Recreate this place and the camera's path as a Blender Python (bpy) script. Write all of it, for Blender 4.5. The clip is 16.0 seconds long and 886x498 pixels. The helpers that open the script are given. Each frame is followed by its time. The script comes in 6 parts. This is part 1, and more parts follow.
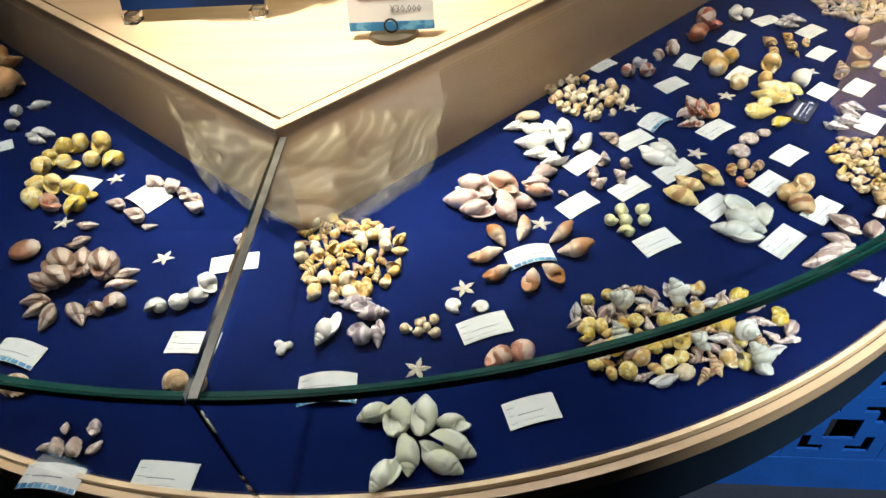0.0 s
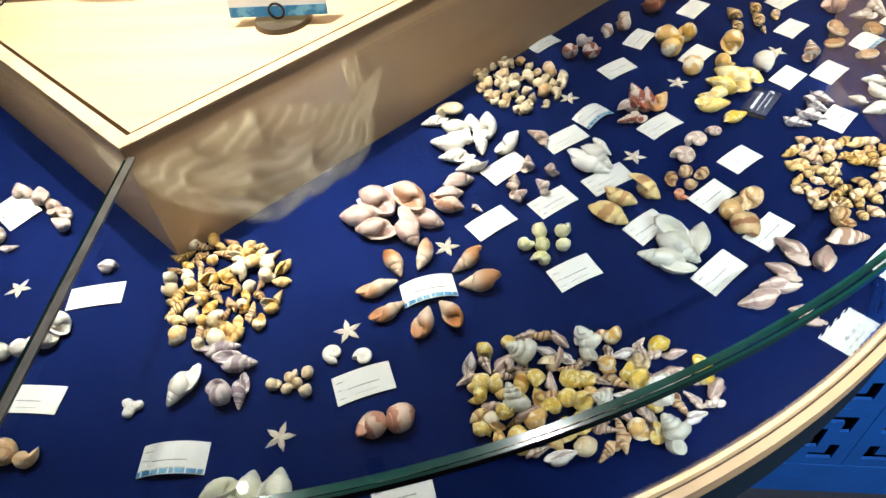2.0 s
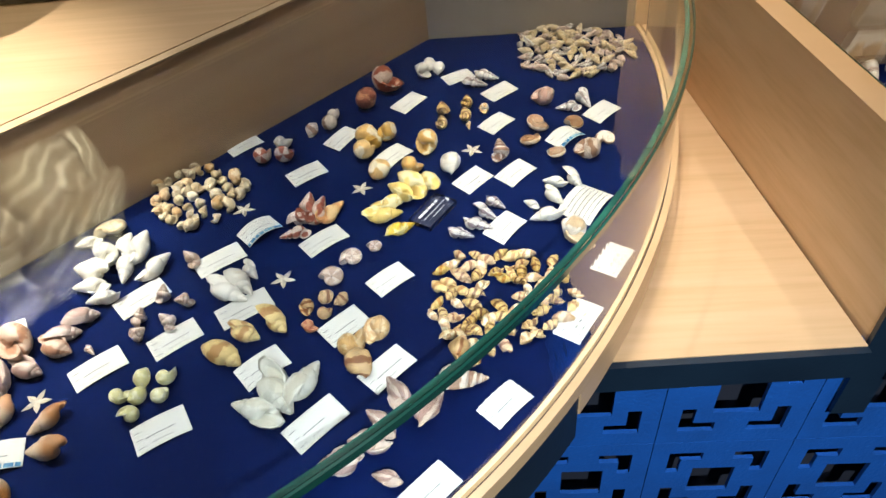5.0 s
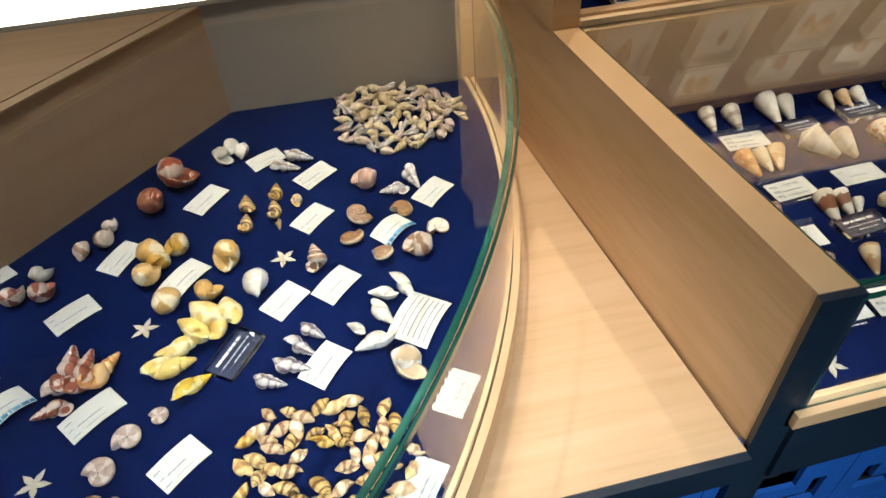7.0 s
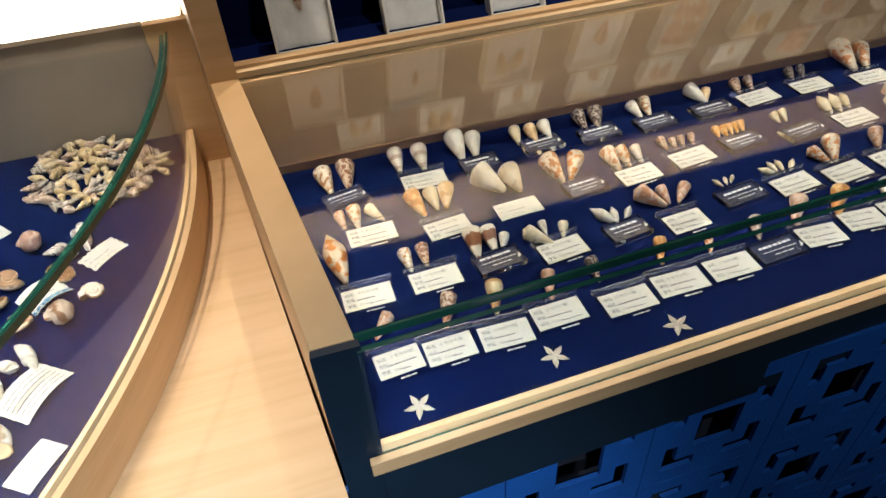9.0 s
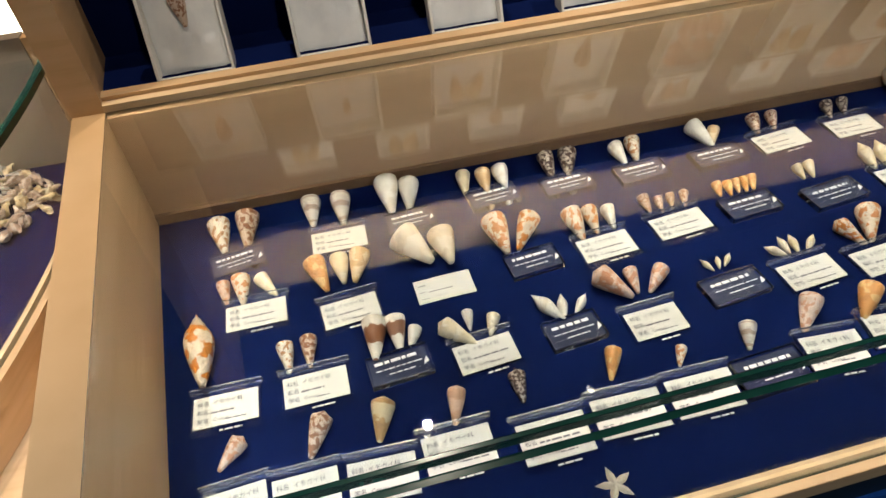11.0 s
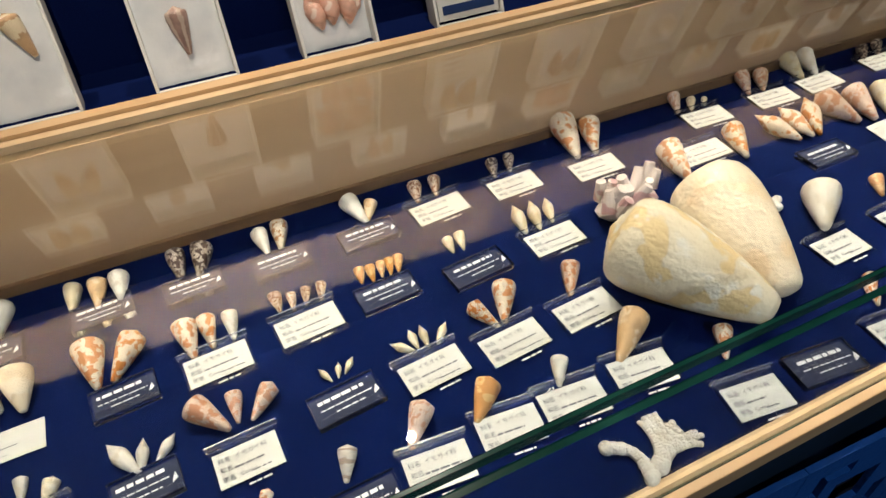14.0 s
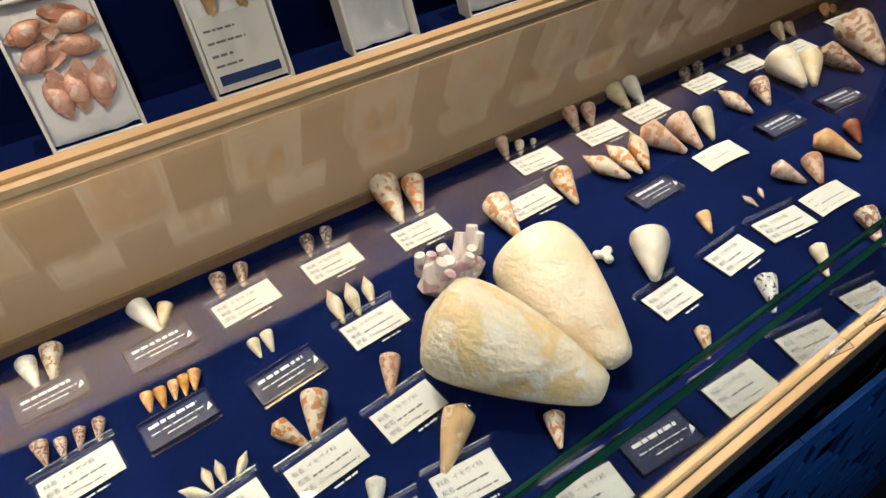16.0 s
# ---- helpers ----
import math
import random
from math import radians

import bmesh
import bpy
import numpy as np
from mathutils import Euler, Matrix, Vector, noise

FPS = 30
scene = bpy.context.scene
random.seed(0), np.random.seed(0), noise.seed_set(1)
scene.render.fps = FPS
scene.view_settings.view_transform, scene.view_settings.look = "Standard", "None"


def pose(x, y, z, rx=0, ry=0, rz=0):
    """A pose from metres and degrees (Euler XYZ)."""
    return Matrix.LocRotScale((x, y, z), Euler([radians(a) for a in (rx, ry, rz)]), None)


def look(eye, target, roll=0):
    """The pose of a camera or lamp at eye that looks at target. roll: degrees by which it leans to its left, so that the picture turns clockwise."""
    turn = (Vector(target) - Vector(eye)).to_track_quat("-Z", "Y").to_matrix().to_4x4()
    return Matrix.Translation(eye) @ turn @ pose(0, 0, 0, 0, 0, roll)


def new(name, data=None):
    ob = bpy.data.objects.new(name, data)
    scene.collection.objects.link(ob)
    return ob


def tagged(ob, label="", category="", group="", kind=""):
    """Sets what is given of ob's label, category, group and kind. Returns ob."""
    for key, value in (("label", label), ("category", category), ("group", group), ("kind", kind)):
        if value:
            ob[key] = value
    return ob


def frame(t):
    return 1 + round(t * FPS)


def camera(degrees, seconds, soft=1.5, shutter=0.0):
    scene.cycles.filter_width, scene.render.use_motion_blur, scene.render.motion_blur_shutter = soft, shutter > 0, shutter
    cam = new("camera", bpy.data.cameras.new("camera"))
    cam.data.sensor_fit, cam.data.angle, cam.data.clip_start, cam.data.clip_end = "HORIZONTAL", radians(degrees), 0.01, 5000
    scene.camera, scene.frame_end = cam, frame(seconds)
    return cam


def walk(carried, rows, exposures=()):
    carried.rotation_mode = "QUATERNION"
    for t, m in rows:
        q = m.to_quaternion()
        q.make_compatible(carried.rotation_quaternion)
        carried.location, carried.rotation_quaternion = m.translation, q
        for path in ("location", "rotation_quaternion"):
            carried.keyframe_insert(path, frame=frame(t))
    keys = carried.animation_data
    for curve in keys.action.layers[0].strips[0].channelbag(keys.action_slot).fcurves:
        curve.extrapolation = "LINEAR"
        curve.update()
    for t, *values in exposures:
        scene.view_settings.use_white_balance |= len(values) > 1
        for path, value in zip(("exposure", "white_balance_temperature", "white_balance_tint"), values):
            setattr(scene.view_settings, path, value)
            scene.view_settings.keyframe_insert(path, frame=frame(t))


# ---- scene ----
cam = camera(67.0, 16.0)
PATH = [
    (0, (0.332, -0.336, 1.377), (0.088, 1.132, 0.041), -6.3),
    (0.5, (0.358, -0.286, 1.364), (0.093, 1.099, -0.055), -7.0),
    (1, (0.383, -0.233, 1.36), (0.043, 1.077, -0.112), -8.7),
    (1.5, (0.404, -0.204, 1.361), (0.04, 1.122, -0.091), -9.1),
    (2, (0.445, -0.174, 1.359), (0.191, 1.173, -0.097), -7.7),
    (2.5, (0.528, -0.149, 1.354), (0.332, 1.236, -0.076), -8.4),
    (3, (0.609, -0.119, 1.344), (0.439, 1.278, -0.077), -8.2),
    (5.5, (0.833, 0.026, 1.346), (0.731, 1.475, -0.029), -5.5),
    (6, (0.847, 0.105, 1.347), (0.84, 1.549, -0.037), -4.7),
    (6.5, (0.865, 0.146, 1.339), (0.983, 1.577, -0.053), -4.6),
    (7, (0.897, 0.15, 1.332), (1.109, 1.58, -0.05), -4.3),
    (7.5, (1.009, 0.135, 1.336), (1.295, 1.557, -0.041), -4.9),
    (8, (1.11, 0.117, 1.337), (1.445, 1.521, -0.048), -4.5),
    (8.5, (1.186, 0.066, 1.342), (1.556, 1.508, 0.006), -4.1),
    (11, (1.44, 0.248, 1.295), (1.63, 1.671, -0.097), -6.2),
    (11.5, (1.525, 0.23, 1.292), (1.66, 1.706, -0.051), -7.1),
    (12, (1.582, 0.204, 1.286), (1.763, 1.716, -0.011), -5.9),
    (12.5, (1.63, 0.187, 1.285), (1.868, 1.709, 0.009), -5.5),
    (13, (1.669, 0.215, 1.279), (2.035, 1.69, -0.022), -4.7),
    (13.5, (1.706, 0.265, 1.277), (2.144, 1.682, -0.064), -4.3),
    (14, (1.728, 0.284, 1.274), (2.248, 1.65, -0.091), -3.7),
    (14.5, (1.745, 0.306, 1.278), (2.385, 1.62, -0.088), -2.4),
    (15, (1.767, 0.346, 1.275), (2.534, 1.603, -0.078), -1.0),
    (15.5, (1.801, 0.344, 1.267), (2.653, 1.559, -0.074), -1.3),
    (16, (1.858, 0.331, 1.273), (2.628, 1.587, -0.08), -3.2),
]
EXPOSURES = ((0.0, 0.10), (2.0, 0.05), (3.0, -0.08), (5.5, -0.15), (7.0, -0.22), (8.0, -0.28), (8.5, -0.2), (11.0, -0.03), (12.5, 0.05), (14.5, 0.07), (16.0, 0.04))
walk(cam, [(t, look(eye, target, roll)) for t, eye, target, roll in PATH], EXPOSURES)

# ---- world and lights ----
world = bpy.data.worlds.new("room_air")
scene.world = world
world.use_nodes = True
world.node_tree.nodes["Background"].inputs[0].default_value = (0.55, 0.65, 1.0, 1)
world.node_tree.nodes["Background"].inputs[1].default_value = 0.02
scene.view_settings.exposure = 0.0


def lamp(name, kind, eye, target, watts, colour, size=0.08, spread=180.0, cone=60.0, blend=0.6):
    data = bpy.data.lights.new(name, kind)
    data.energy, data.color = watts, colour
    if kind == "AREA":
        data.shape, data.size, data.spread = "DISK", size, radians(spread)
    else:
        data.shadow_soft_size, data.spot_size, data.spot_blend = size, radians(cone), blend
    ob = new(name, data)
    ob.matrix_world = look(eye, target)
    return ob


WARM = (1.0, 0.85, 0.66)
CASE = (1.0, 0.87, 0.71)
SOFT = (1.0, 0.94, 0.84)
COOL = (0.97, 0.96, 0.94)
CEILING = 2.45
# lamp, what it is aimed at, watts, colour, cone
SPOTS = (
    ((0.02, 0.62, CEILING - 0.13), (0.04, 0.58, 0.96), 200, SOFT, 38),
    ((0.50, 0.70, CEILING - 0.13), (0.50, 0.54, 0.8), 36, COOL, 61),
    ((-0.35, 0.55, CEILING - 0.13), (-0.27, 0.40, 0.8), 46, COOL, 62),
    ((1.00, 0.85, CEILING - 0.13), (1.02, 0.74, 0.74), 66, WARM, 36),
    ((1.48, 1.30, CEILING - 0.13), (1.50, 0.80, 0.8), 46, CASE, 40),
    ((1.98, 1.30, CEILING - 0.13), (1.98, 0.80, 0.8), 54, CASE, 40),
    ((2.51, 1.30, CEILING - 0.13), (2.46, 0.80, 0.8), 58, CASE, 40),
    ((2.90, 1.30, CEILING - 0.13), (2.85, 0.80, 0.8), 60, CASE, 42),
    # next four are unseen, added to brighten the header board and gift boxes
    ((1.68, 0.10, CEILING - 0.13), (1.68, 1.20, 1.48), 135, WARM, 64),
    ((1.45, 0.10, CEILING - 0.13), (1.45, 1.20, 1.48), 120, WARM, 36),
    ((2.10, 0.10, CEILING - 0.13), (2.10, 1.20, 1.48), 120, WARM, 36),
    ((2.75, 0.10, CEILING - 0.13), (2.75, 1.20, 1.48), 120, WARM, 36),
    ((1.05, -1.00, CEILING - 0.13), (1.00, 0.43, 0.22), 260, (0.85, 0.93, 1.0), 36),
    # unseen fill, added to brighten the block wall under the straight case
    ((2.00, -1.00, CEILING - 0.13), (1.95, 0.43, 0.40), 42, (0.85, 0.93, 1.0), 56),
)
for eye, target, watts, colour, cone in SPOTS:
    lamp("spot_light", "SPOT", eye, target, watts, colour, 0.013, cone=cone, blend=0.95)

# ---- materials ----


def material(name, base, rough=0.5, metal=0.0, grain=None, bump=0.0, bump_scale=200.0, spots=None, stretch=(1, 1, 1), vary=0.0, coat=0.0, sheen=0.0, emit=0.0, spec=0.5):
    """A Principled material: base mixed with grain=(colour, scale, amount) and spots=(colour, scale, from, to), with fine relief."""
    mat = bpy.data.materials.new(name)
    mat.use_nodes = True
    nt = mat.node_tree
    b = nt.nodes["Principled BSDF"]
    b.inputs["Roughness"].default_value, b.inputs["Metallic"].default_value = rough, metal
    b.inputs["Coat Weight"].default_value, b.inputs["Sheen Weight"].default_value = coat, sheen
    b.inputs["Coat Roughness"].default_value, b.inputs["Specular IOR Level"].default_value = 0.15, spec
    co = nt.nodes.new("ShaderNodeTexCoord").outputs["Object"]
    if stretch != (1, 1, 1):
        mp = nt.nodes.new("ShaderNodeMapping")
        mp.inputs["Scale"].default_value = stretch
        nt.links.new(co, mp.inputs["Vector"])
        co = mp.outputs["Vector"]
    rgb = nt.nodes.new("ShaderNodeRGB")
    rgb.outputs[0].default_value = (*base, 1)
    out = rgb.outputs[0]

    def mix(a, colour, factor, mode="MIX"):
        m = nt.nodes.new("ShaderNodeMix")
        m.data_type, m.blend_type = "RGBA", mode
        nt.links.new(factor, m.inputs[0])
        nt.links.new(a, m.inputs[6])
        m.inputs[7].default_value = (*colour, 1)
        return m.outputs[2]

    def fuzz(scale, low, high, detail=4.0):
        n = nt.nodes.new("ShaderNodeTexNoise")
        n.inputs["Scale"].default_value, n.inputs["Detail"].default_value = scale, detail
        nt.links.new(co, n.inputs["Vector"])
        r = nt.nodes.new("ShaderNodeMapRange")
        r.inputs[1].default_value, r.inputs[2].default_value = low, high
        nt.links.new(n.outputs["Fac"], r.inputs[0])
        return r.outputs[0]

    for layer in (grain or ()):
        colour, scale, low, high = layer
        out = mix(out, colour, fuzz(scale, low, high))
    if spots:
        colour, scale, low, high = spots
        v = nt.nodes.new("ShaderNodeTexVoronoi")
        v.inputs["Scale"].default_value = scale
        nt.links.new(co, v.inputs["Vector"])
        r = nt.nodes.new("ShaderNodeMapRange")
        r.inputs[1].default_value, r.inputs[2].default_value, r.inputs[3].default_value, r.inputs[4].default_value = low, high, 1, 0
        nt.links.new(v.outputs["Distance"], r.inputs[0])
        out = mix(out, colour, r.outputs[0])
    if vary:
        info = nt.nodes.new("ShaderNodeObjectInfo")
        hsv = nt.nodes.new("ShaderNodeHueSaturation")
        r = nt.nodes.new("ShaderNodeMapRange")
        r.inputs[3].default_value, r.inputs[4].default_value = 1 - vary, 1 + vary
        nt.links.new(info.outputs["Random"], r.inputs[0])
        nt.links.new(r.outputs[0], hsv.inputs["Value"])
        nt.links.new(out, hsv.inputs["Color"])
        out = hsv.outputs[0]
    nt.links.new(out, b.inputs["Base Color"])
    if bump:
        n = nt.nodes.new("ShaderNodeTexNoise")
        n.inputs["Scale"].default_value, n.inputs["Detail"].default_value = bump_scale, 3
        nt.links.new(co, n.inputs["Vector"])
        bm_node = nt.nodes.new("ShaderNodeBump")
        bm_node.inputs["Strength"].default_value, bm_node.inputs["Distance"].default_value = bump, 0.002
        nt.links.new(n.outputs["Fac"], bm_node.inputs["Height"])
        nt.links.new(bm_node.outputs[0], b.inputs["Normal"])
    if emit:
        b.inputs["Emission Color"].default_value, b.inputs["Emission Strength"].default_value = (1.0, 0.90, 0.72, 1), emit
    return mat


def glass_material(name, tint=(1, 1, 1), rough=0.0):
    mat = bpy.data.materials.new(name)
    mat.use_nodes = True
    b = mat.node_tree.nodes["Principled BSDF"]
    b.inputs["Base Color"].default_value = (*tint, 1)
    b.inputs["Transmission Weight"].default_value, b.inputs["Roughness"].default_value, b.inputs["IOR"].default_value = 1.0, rough, 1.5
    return mat


felt = material("navy_felt", (0.0013, 0.0062, 0.049), 0.95, spec=0.05, grain=[((0.0010, 0.0044, 0.036), 6, 0.35, 0.7), ((0.003, 0.012, 0.072), 900, 0.5, 0.8)], bump=0.3, bump_scale=1500)
wood = material("maple_wood", (0.62, 0.41, 0.22), 0.42, grain=[((0.57, 0.37, 0.19), 30, 0.40, 0.66), ((0.66, 0.45, 0.26), 9, 0.45, 0.7)], stretch=(0.5, 0.5, 5), bump=0.06, bump_scale=300, coat=0.04)
wood_flat = material("maple_board", (0.64, 0.43, 0.24), 0.5, grain=[((0.59, 0.39, 0.21), 22, 0.40, 0.68), ((0.68, 0.47, 0.28), 7, 0.45, 0.7)], stretch=(0.3, 5, 5), bump=0.06, bump_scale=300, coat=0.04)
ply_edge = material("plywood_edge", (0.68, 0.49, 0.29), 0.5, grain=[((0.62, 0.43, 0.24), 30, 0.45, 0.65)], stretch=(1, 1, 4))
grey_panel = material("grey_panel", (0.31, 0.262, 0.215), 0.6, grain=[((0.28, 0.235, 0.19), 5, 0.4, 0.7)], bump=0.05)
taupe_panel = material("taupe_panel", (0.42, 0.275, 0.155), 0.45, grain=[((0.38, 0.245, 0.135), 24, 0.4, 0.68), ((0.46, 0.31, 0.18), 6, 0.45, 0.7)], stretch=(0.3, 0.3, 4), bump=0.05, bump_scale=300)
blue_paint = material("navy_paint", (0.006, 0.020, 0.040), 0.5, grain=[((0.004, 0.014, 0.030), 8, 0.4, 0.7)], bump=0.1)
block_paint = material("blue_block_paint", (0.005, 0.095, 0.42), 0.6, grain=[((0.005, 0.078, 0.34), 12, 0.4, 0.7), ((0.010, 0.13, 0.5), 160, 0.6, 0.8)], bump=0.5, bump_scale=180)
# wood in shadow: the groove's shade is put into this dark brown
groove_shade = material("shaded_groove", (0.085, 0.058, 0.040), 0.6, grain=[((0.06, 0.042, 0.03), 30, 0.4, 0.7)])
seal_wood = material("brown_strip", (0.20, 0.115, 0.06), 0.5, grain=[((0.16, 0.09, 0.045), 20, 0.4, 0.7)], stretch=(0.3, 3, 3))
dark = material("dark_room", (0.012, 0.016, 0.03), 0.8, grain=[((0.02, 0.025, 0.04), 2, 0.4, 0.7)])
carpet = material("dark_carpet", (0.02, 0.025, 0.035), 0.95, grain=[((0.035, 0.04, 0.05), 300, 0.5, 0.7)], bump=0.5, bump_scale=500)
clear = glass_material("clear_glass", (0.93, 0.965, 0.95))
green_edge = material("green_glass_edge", (0.010, 0.075, 0.055), 0.1, grain=[((0.03, 0.15, 0.11), 14, 0.5, 0.75)], coat=0.8)
steel = material("brushed_steel", (0.26, 0.25, 0.22), 0.35, metal=0.9, grain=[((0.18, 0.17, 0.15), 40, 0.4, 0.7)], bump=0.1)
glow_panel = material("light_panel", (0.9, 0.85, 0.75), 0.6, emit=7.0)
black_metal = material("black_metal", (0.02, 0.02, 0.022), 0.4, metal=0.5, bump=0.05)

# ---- building helpers ----


def part(name, bm, mat, parent=None, label=""):
    me = bpy.data.meshes.new(name)
    bm.normal_update()
    bm.to_mesh(me)
    bm.free()
    for m in (mat if isinstance(mat, (list, tuple)) else [mat]):
        me.materials.append(m)
    ob = new(name, me)
    if parent is not None:
        ob.parent = parent
    if label:
        ob["label"] = label
    return ob


def thing(name, x, y, z, label, category, group="", kind="", rz=0.0):
    ob = new(name)
    ob.matrix_world = pose(x, y, z, 0, 0, rz)
    bpy.context.view_layer.update()
    return tagged(ob, label, category, group, kind)


def prism(points, z0, z1, bm=None, bevel=0.0):
    bm = bm or bmesh.new()
    low = [bm.verts.new((x, y, z0)) for x, y in points]
    high = [bm.verts.new((x, y, z1)) for x, y in points]
    n = len(points)
    faces = [bm.faces.new(low[::-1]), bm.faces.new(high)]
    for i in range(n):
        faces.append(bm.faces.new((low[i], low[(i + 1) % n], high[(i + 1) % n], high[i])))
    bmesh.ops.recalc_face_normals(bm, faces=faces)
    if bevel:
        edges = {e for f in faces for e in f.edges}
        bmesh.ops.bevel(bm, geom=list(edges), offset=bevel, segments=2, affect="EDGES", profile=0.5)
    return bm


def box(x0, x1, y0, y1, z0, z1, bm=None, bevel=0.0):
    return prism([(x0, y0), (x1, y0), (x1, y1), (x0, y1)], z0, z1, bm, bevel)


RIM = (0.072, 0.970)      # centre of the felt and the rim
TOP = (0.047, 1.019)      # centre of the glass top


def arc(r, a0, a1, n=64, centre=RIM):
    return [(centre[0] + r * math.cos(radians(a0 + (a1 - a0) * i / n)), centre[1] + r * math.sin(radians(a0 + (a1 - a0) * i / n))) for i in range(n + 1)]


def ring(r0, r1, z0, z1, a0, a1, bm=None, n=64, centre=RIM):
    """A curved bar of rectangular section, as quads."""
    low = list(zip(arc(r0, a0, a1, n, centre), arc(r1, a0, a1, n, centre)))
    return loft(low, low, z0, z1, bm)


def loft(low, high, z0, z1, bm=None):
    """A bar between two rows of inner and outer points, at z0 and z1."""
    bm = bm or bmesh.new()
    rows = []
    for ((xa, ya), (xb, yb)), ((xc, yc), (xd, yd)) in zip(low, high):
        rows.append([bm.verts.new(p) for p in ((xa, ya, z0), (xb, yb, z0), (xd, yd, z1), (xc, yc, z1))])
    faces = []
    for a, b in zip(rows, rows[1:]):
        for i in range(4):
            faces.append(bm.faces.new((a[i], b[i], b[(i + 1) % 4], a[(i + 1) % 4])))
    faces += [bm.faces.new(rows[0]), bm.faces.new(rows[-1][::-1])]
    bmesh.ops.recalc_face_normals(bm, faces=faces)
    return bm


def wall_line(a, b, thick, z0, z1, bm=None):
    """An upright slab along a to b, thick to the left of that way."""
    d = Vector((b[0] - a[0], b[1] - a[1])).normalized()
    n = Vector((-d.y, d.x)) * thick
    return prism([a, b, (b[0] + n.x, b[1] + n.y), (a[0] + n.x, a[1] + n.y)], z0, z1, bm)


# ---- room ----
FELT, GLASS, SHELF = 0.80, 0.945, 0.735
floor = tagged(part("floor", box(-2.5, 5.0, -2.6, 1.9, -0.1, 0.0), carpet), "dark carpeted floor of the exhibition room", "floor", kind="structure")
tagged(part("ceiling", box(-2.5, 5.0, -2.6, 1.9, CEILING, CEILING + 0.1), dark), "dark painted ceiling with spotlights", "ceiling", kind="structure")
for wall_name, dims in (("wall_north", (-2.5, 5.0, 1.9, 2.0)), ("wall_south", (-2.5, 5.0, -2.7, -2.6)), ("wall_west", (-2.6, -2.5, -2.7, 2.0)), ("wall_east", (5.0, 5.1, -2.7, 2.0))):
    tagged(part(wall_name, box(*dims, 0.0, CEILING), dark), "dark painted wall of the exhibition room", "wall", kind="structure")

# ---- curved display case ----
BACK, PLAT, GLASS_A = 1.066, 0.966, 0.950
VX, VY = 0.037, 0.324                     # the platform's corner
VR = (0.729, BACK)                        # where its right wall meets the back
VL = (-0.940, BACK)
SEAM, END = -89.0, 2.6
case_a = thing("curved_display_case", 0.09, 0.5, 0.0, "curved glass-topped display case with navy felt and maple rim", "display case")


def edged(bm, upright=False):
    """Gives the narrow sides of a pane the second material."""
    bm.normal_update()
    for f in bm.faces:
        if (abs(f.normal.z) < 0.5) != upright:
            f.material_index = 1
    return bm


def local(ob, parent):
    """Keeps a part where it was built, in world space."""
    ob.matrix_parent_inverse = parent.matrix_world.inverted()
    return ob


def piece(name, bm, mat, parent, label=""):
    return local(part(name, bm, mat, parent, label), parent)


FIN = 178.0 - 360.0
SIDE = -37.0                              # where the wooden side over the shelf begins
fan = [(VX, VY), VR] + arc(1.0165, 5.0, FIN, 96) + [VL]
piece("felt_floor", prism(fan, FELT - 0.012, FELT), felt, case_a, "navy blue felt floor")
piece("inner_bead", ring(1.0150, 1.0205, FELT - 0.01, FELT + 0.004, 5.0, FIN, n=120), ply_edge, case_a)
piece("glass_channel", ring(1.0205, 1.0265, FELT - 0.03, FELT - 0.004, 5.0, FIN, n=120), groove_shade, case_a, "groove that holds the glass, shade put into its colour")
piece("rim_rail", ring(1.0265, 1.0345, FELT - 0.021, FELT + 0.001, 5.0, FIN, n=120), wood, case_a, "maple rim rail")
piece("wooden_side", ring(0.995, 1.0330, SHELF + 0.001, FELT - 0.0215, 5.0, SIDE, n=60), wood, case_a, "maple side above the open shelf")
piece("fascia", ring(0.995, 1.0310, 0.690, FELT - 0.0215, SIDE, FIN, n=96), blue_paint, case_a, "navy painted fascia")
piece("underside", prism([(VX, VY), VR] + arc(0.994, 5.0, FIN, 96) + [VL], 0.690, 0.705), blue_paint, case_a)
piece("back_panel", box(VL[0] - 0.1, 1.082, BACK, BACK + 0.018, FELT - 0.03, PLAT + 0.002), grey_panel, case_a, "grey back panel")
for a, b, up in (((VX, VY), VR, 0.0), (VL, (VX, VY), 0.0007)):
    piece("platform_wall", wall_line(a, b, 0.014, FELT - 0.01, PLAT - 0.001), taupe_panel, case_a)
    piece("platform_lip", wall_line(a, b, 0.016, PLAT - 0.0005, PLAT + 0.0015 + up), ply_edge, case_a, "pale plywood lip")
piece("platform_top", prism([(VX, VY + 0.027), (VR[0] - 0.026, BACK), (VL[0] + 0.03, BACK)], 0.93, PLAT + 0.0015), wood_flat, case_a, "maple platform board")
for n, stand in enumerate(((0.0, 0.75), (0.55, 0.6), (-0.45, 0.6))):
    piece("leg_block", box(stand[0] - 0.12, stand[0] + 0.12, stand[1] - 0.12, stand[1] + 0.12, 0.0, 0.69), blue_paint, case_a)
right_glass = [(VX + 0.002, VY + 0.009), (VR[0] - 0.006, VR[1] + 0.004)] + arc(1.064, END, SEAM + 0.15, 72, TOP)
left_glass = [(VL[0] + 0.006, VL[1] + 0.004), (VX - 0.002, VY + 0.009)] + arc(1.064, SEAM - 0.15, FIN, 72, TOP)
for outline in (right_glass, left_glass):
    pane = piece("glass_top", edged(prism(outline, GLASS_A - 0.004, GLASS_A + 0.004)), [clear, green_edge], case_a, "clear glass top")
    pane.visible_shadow = False
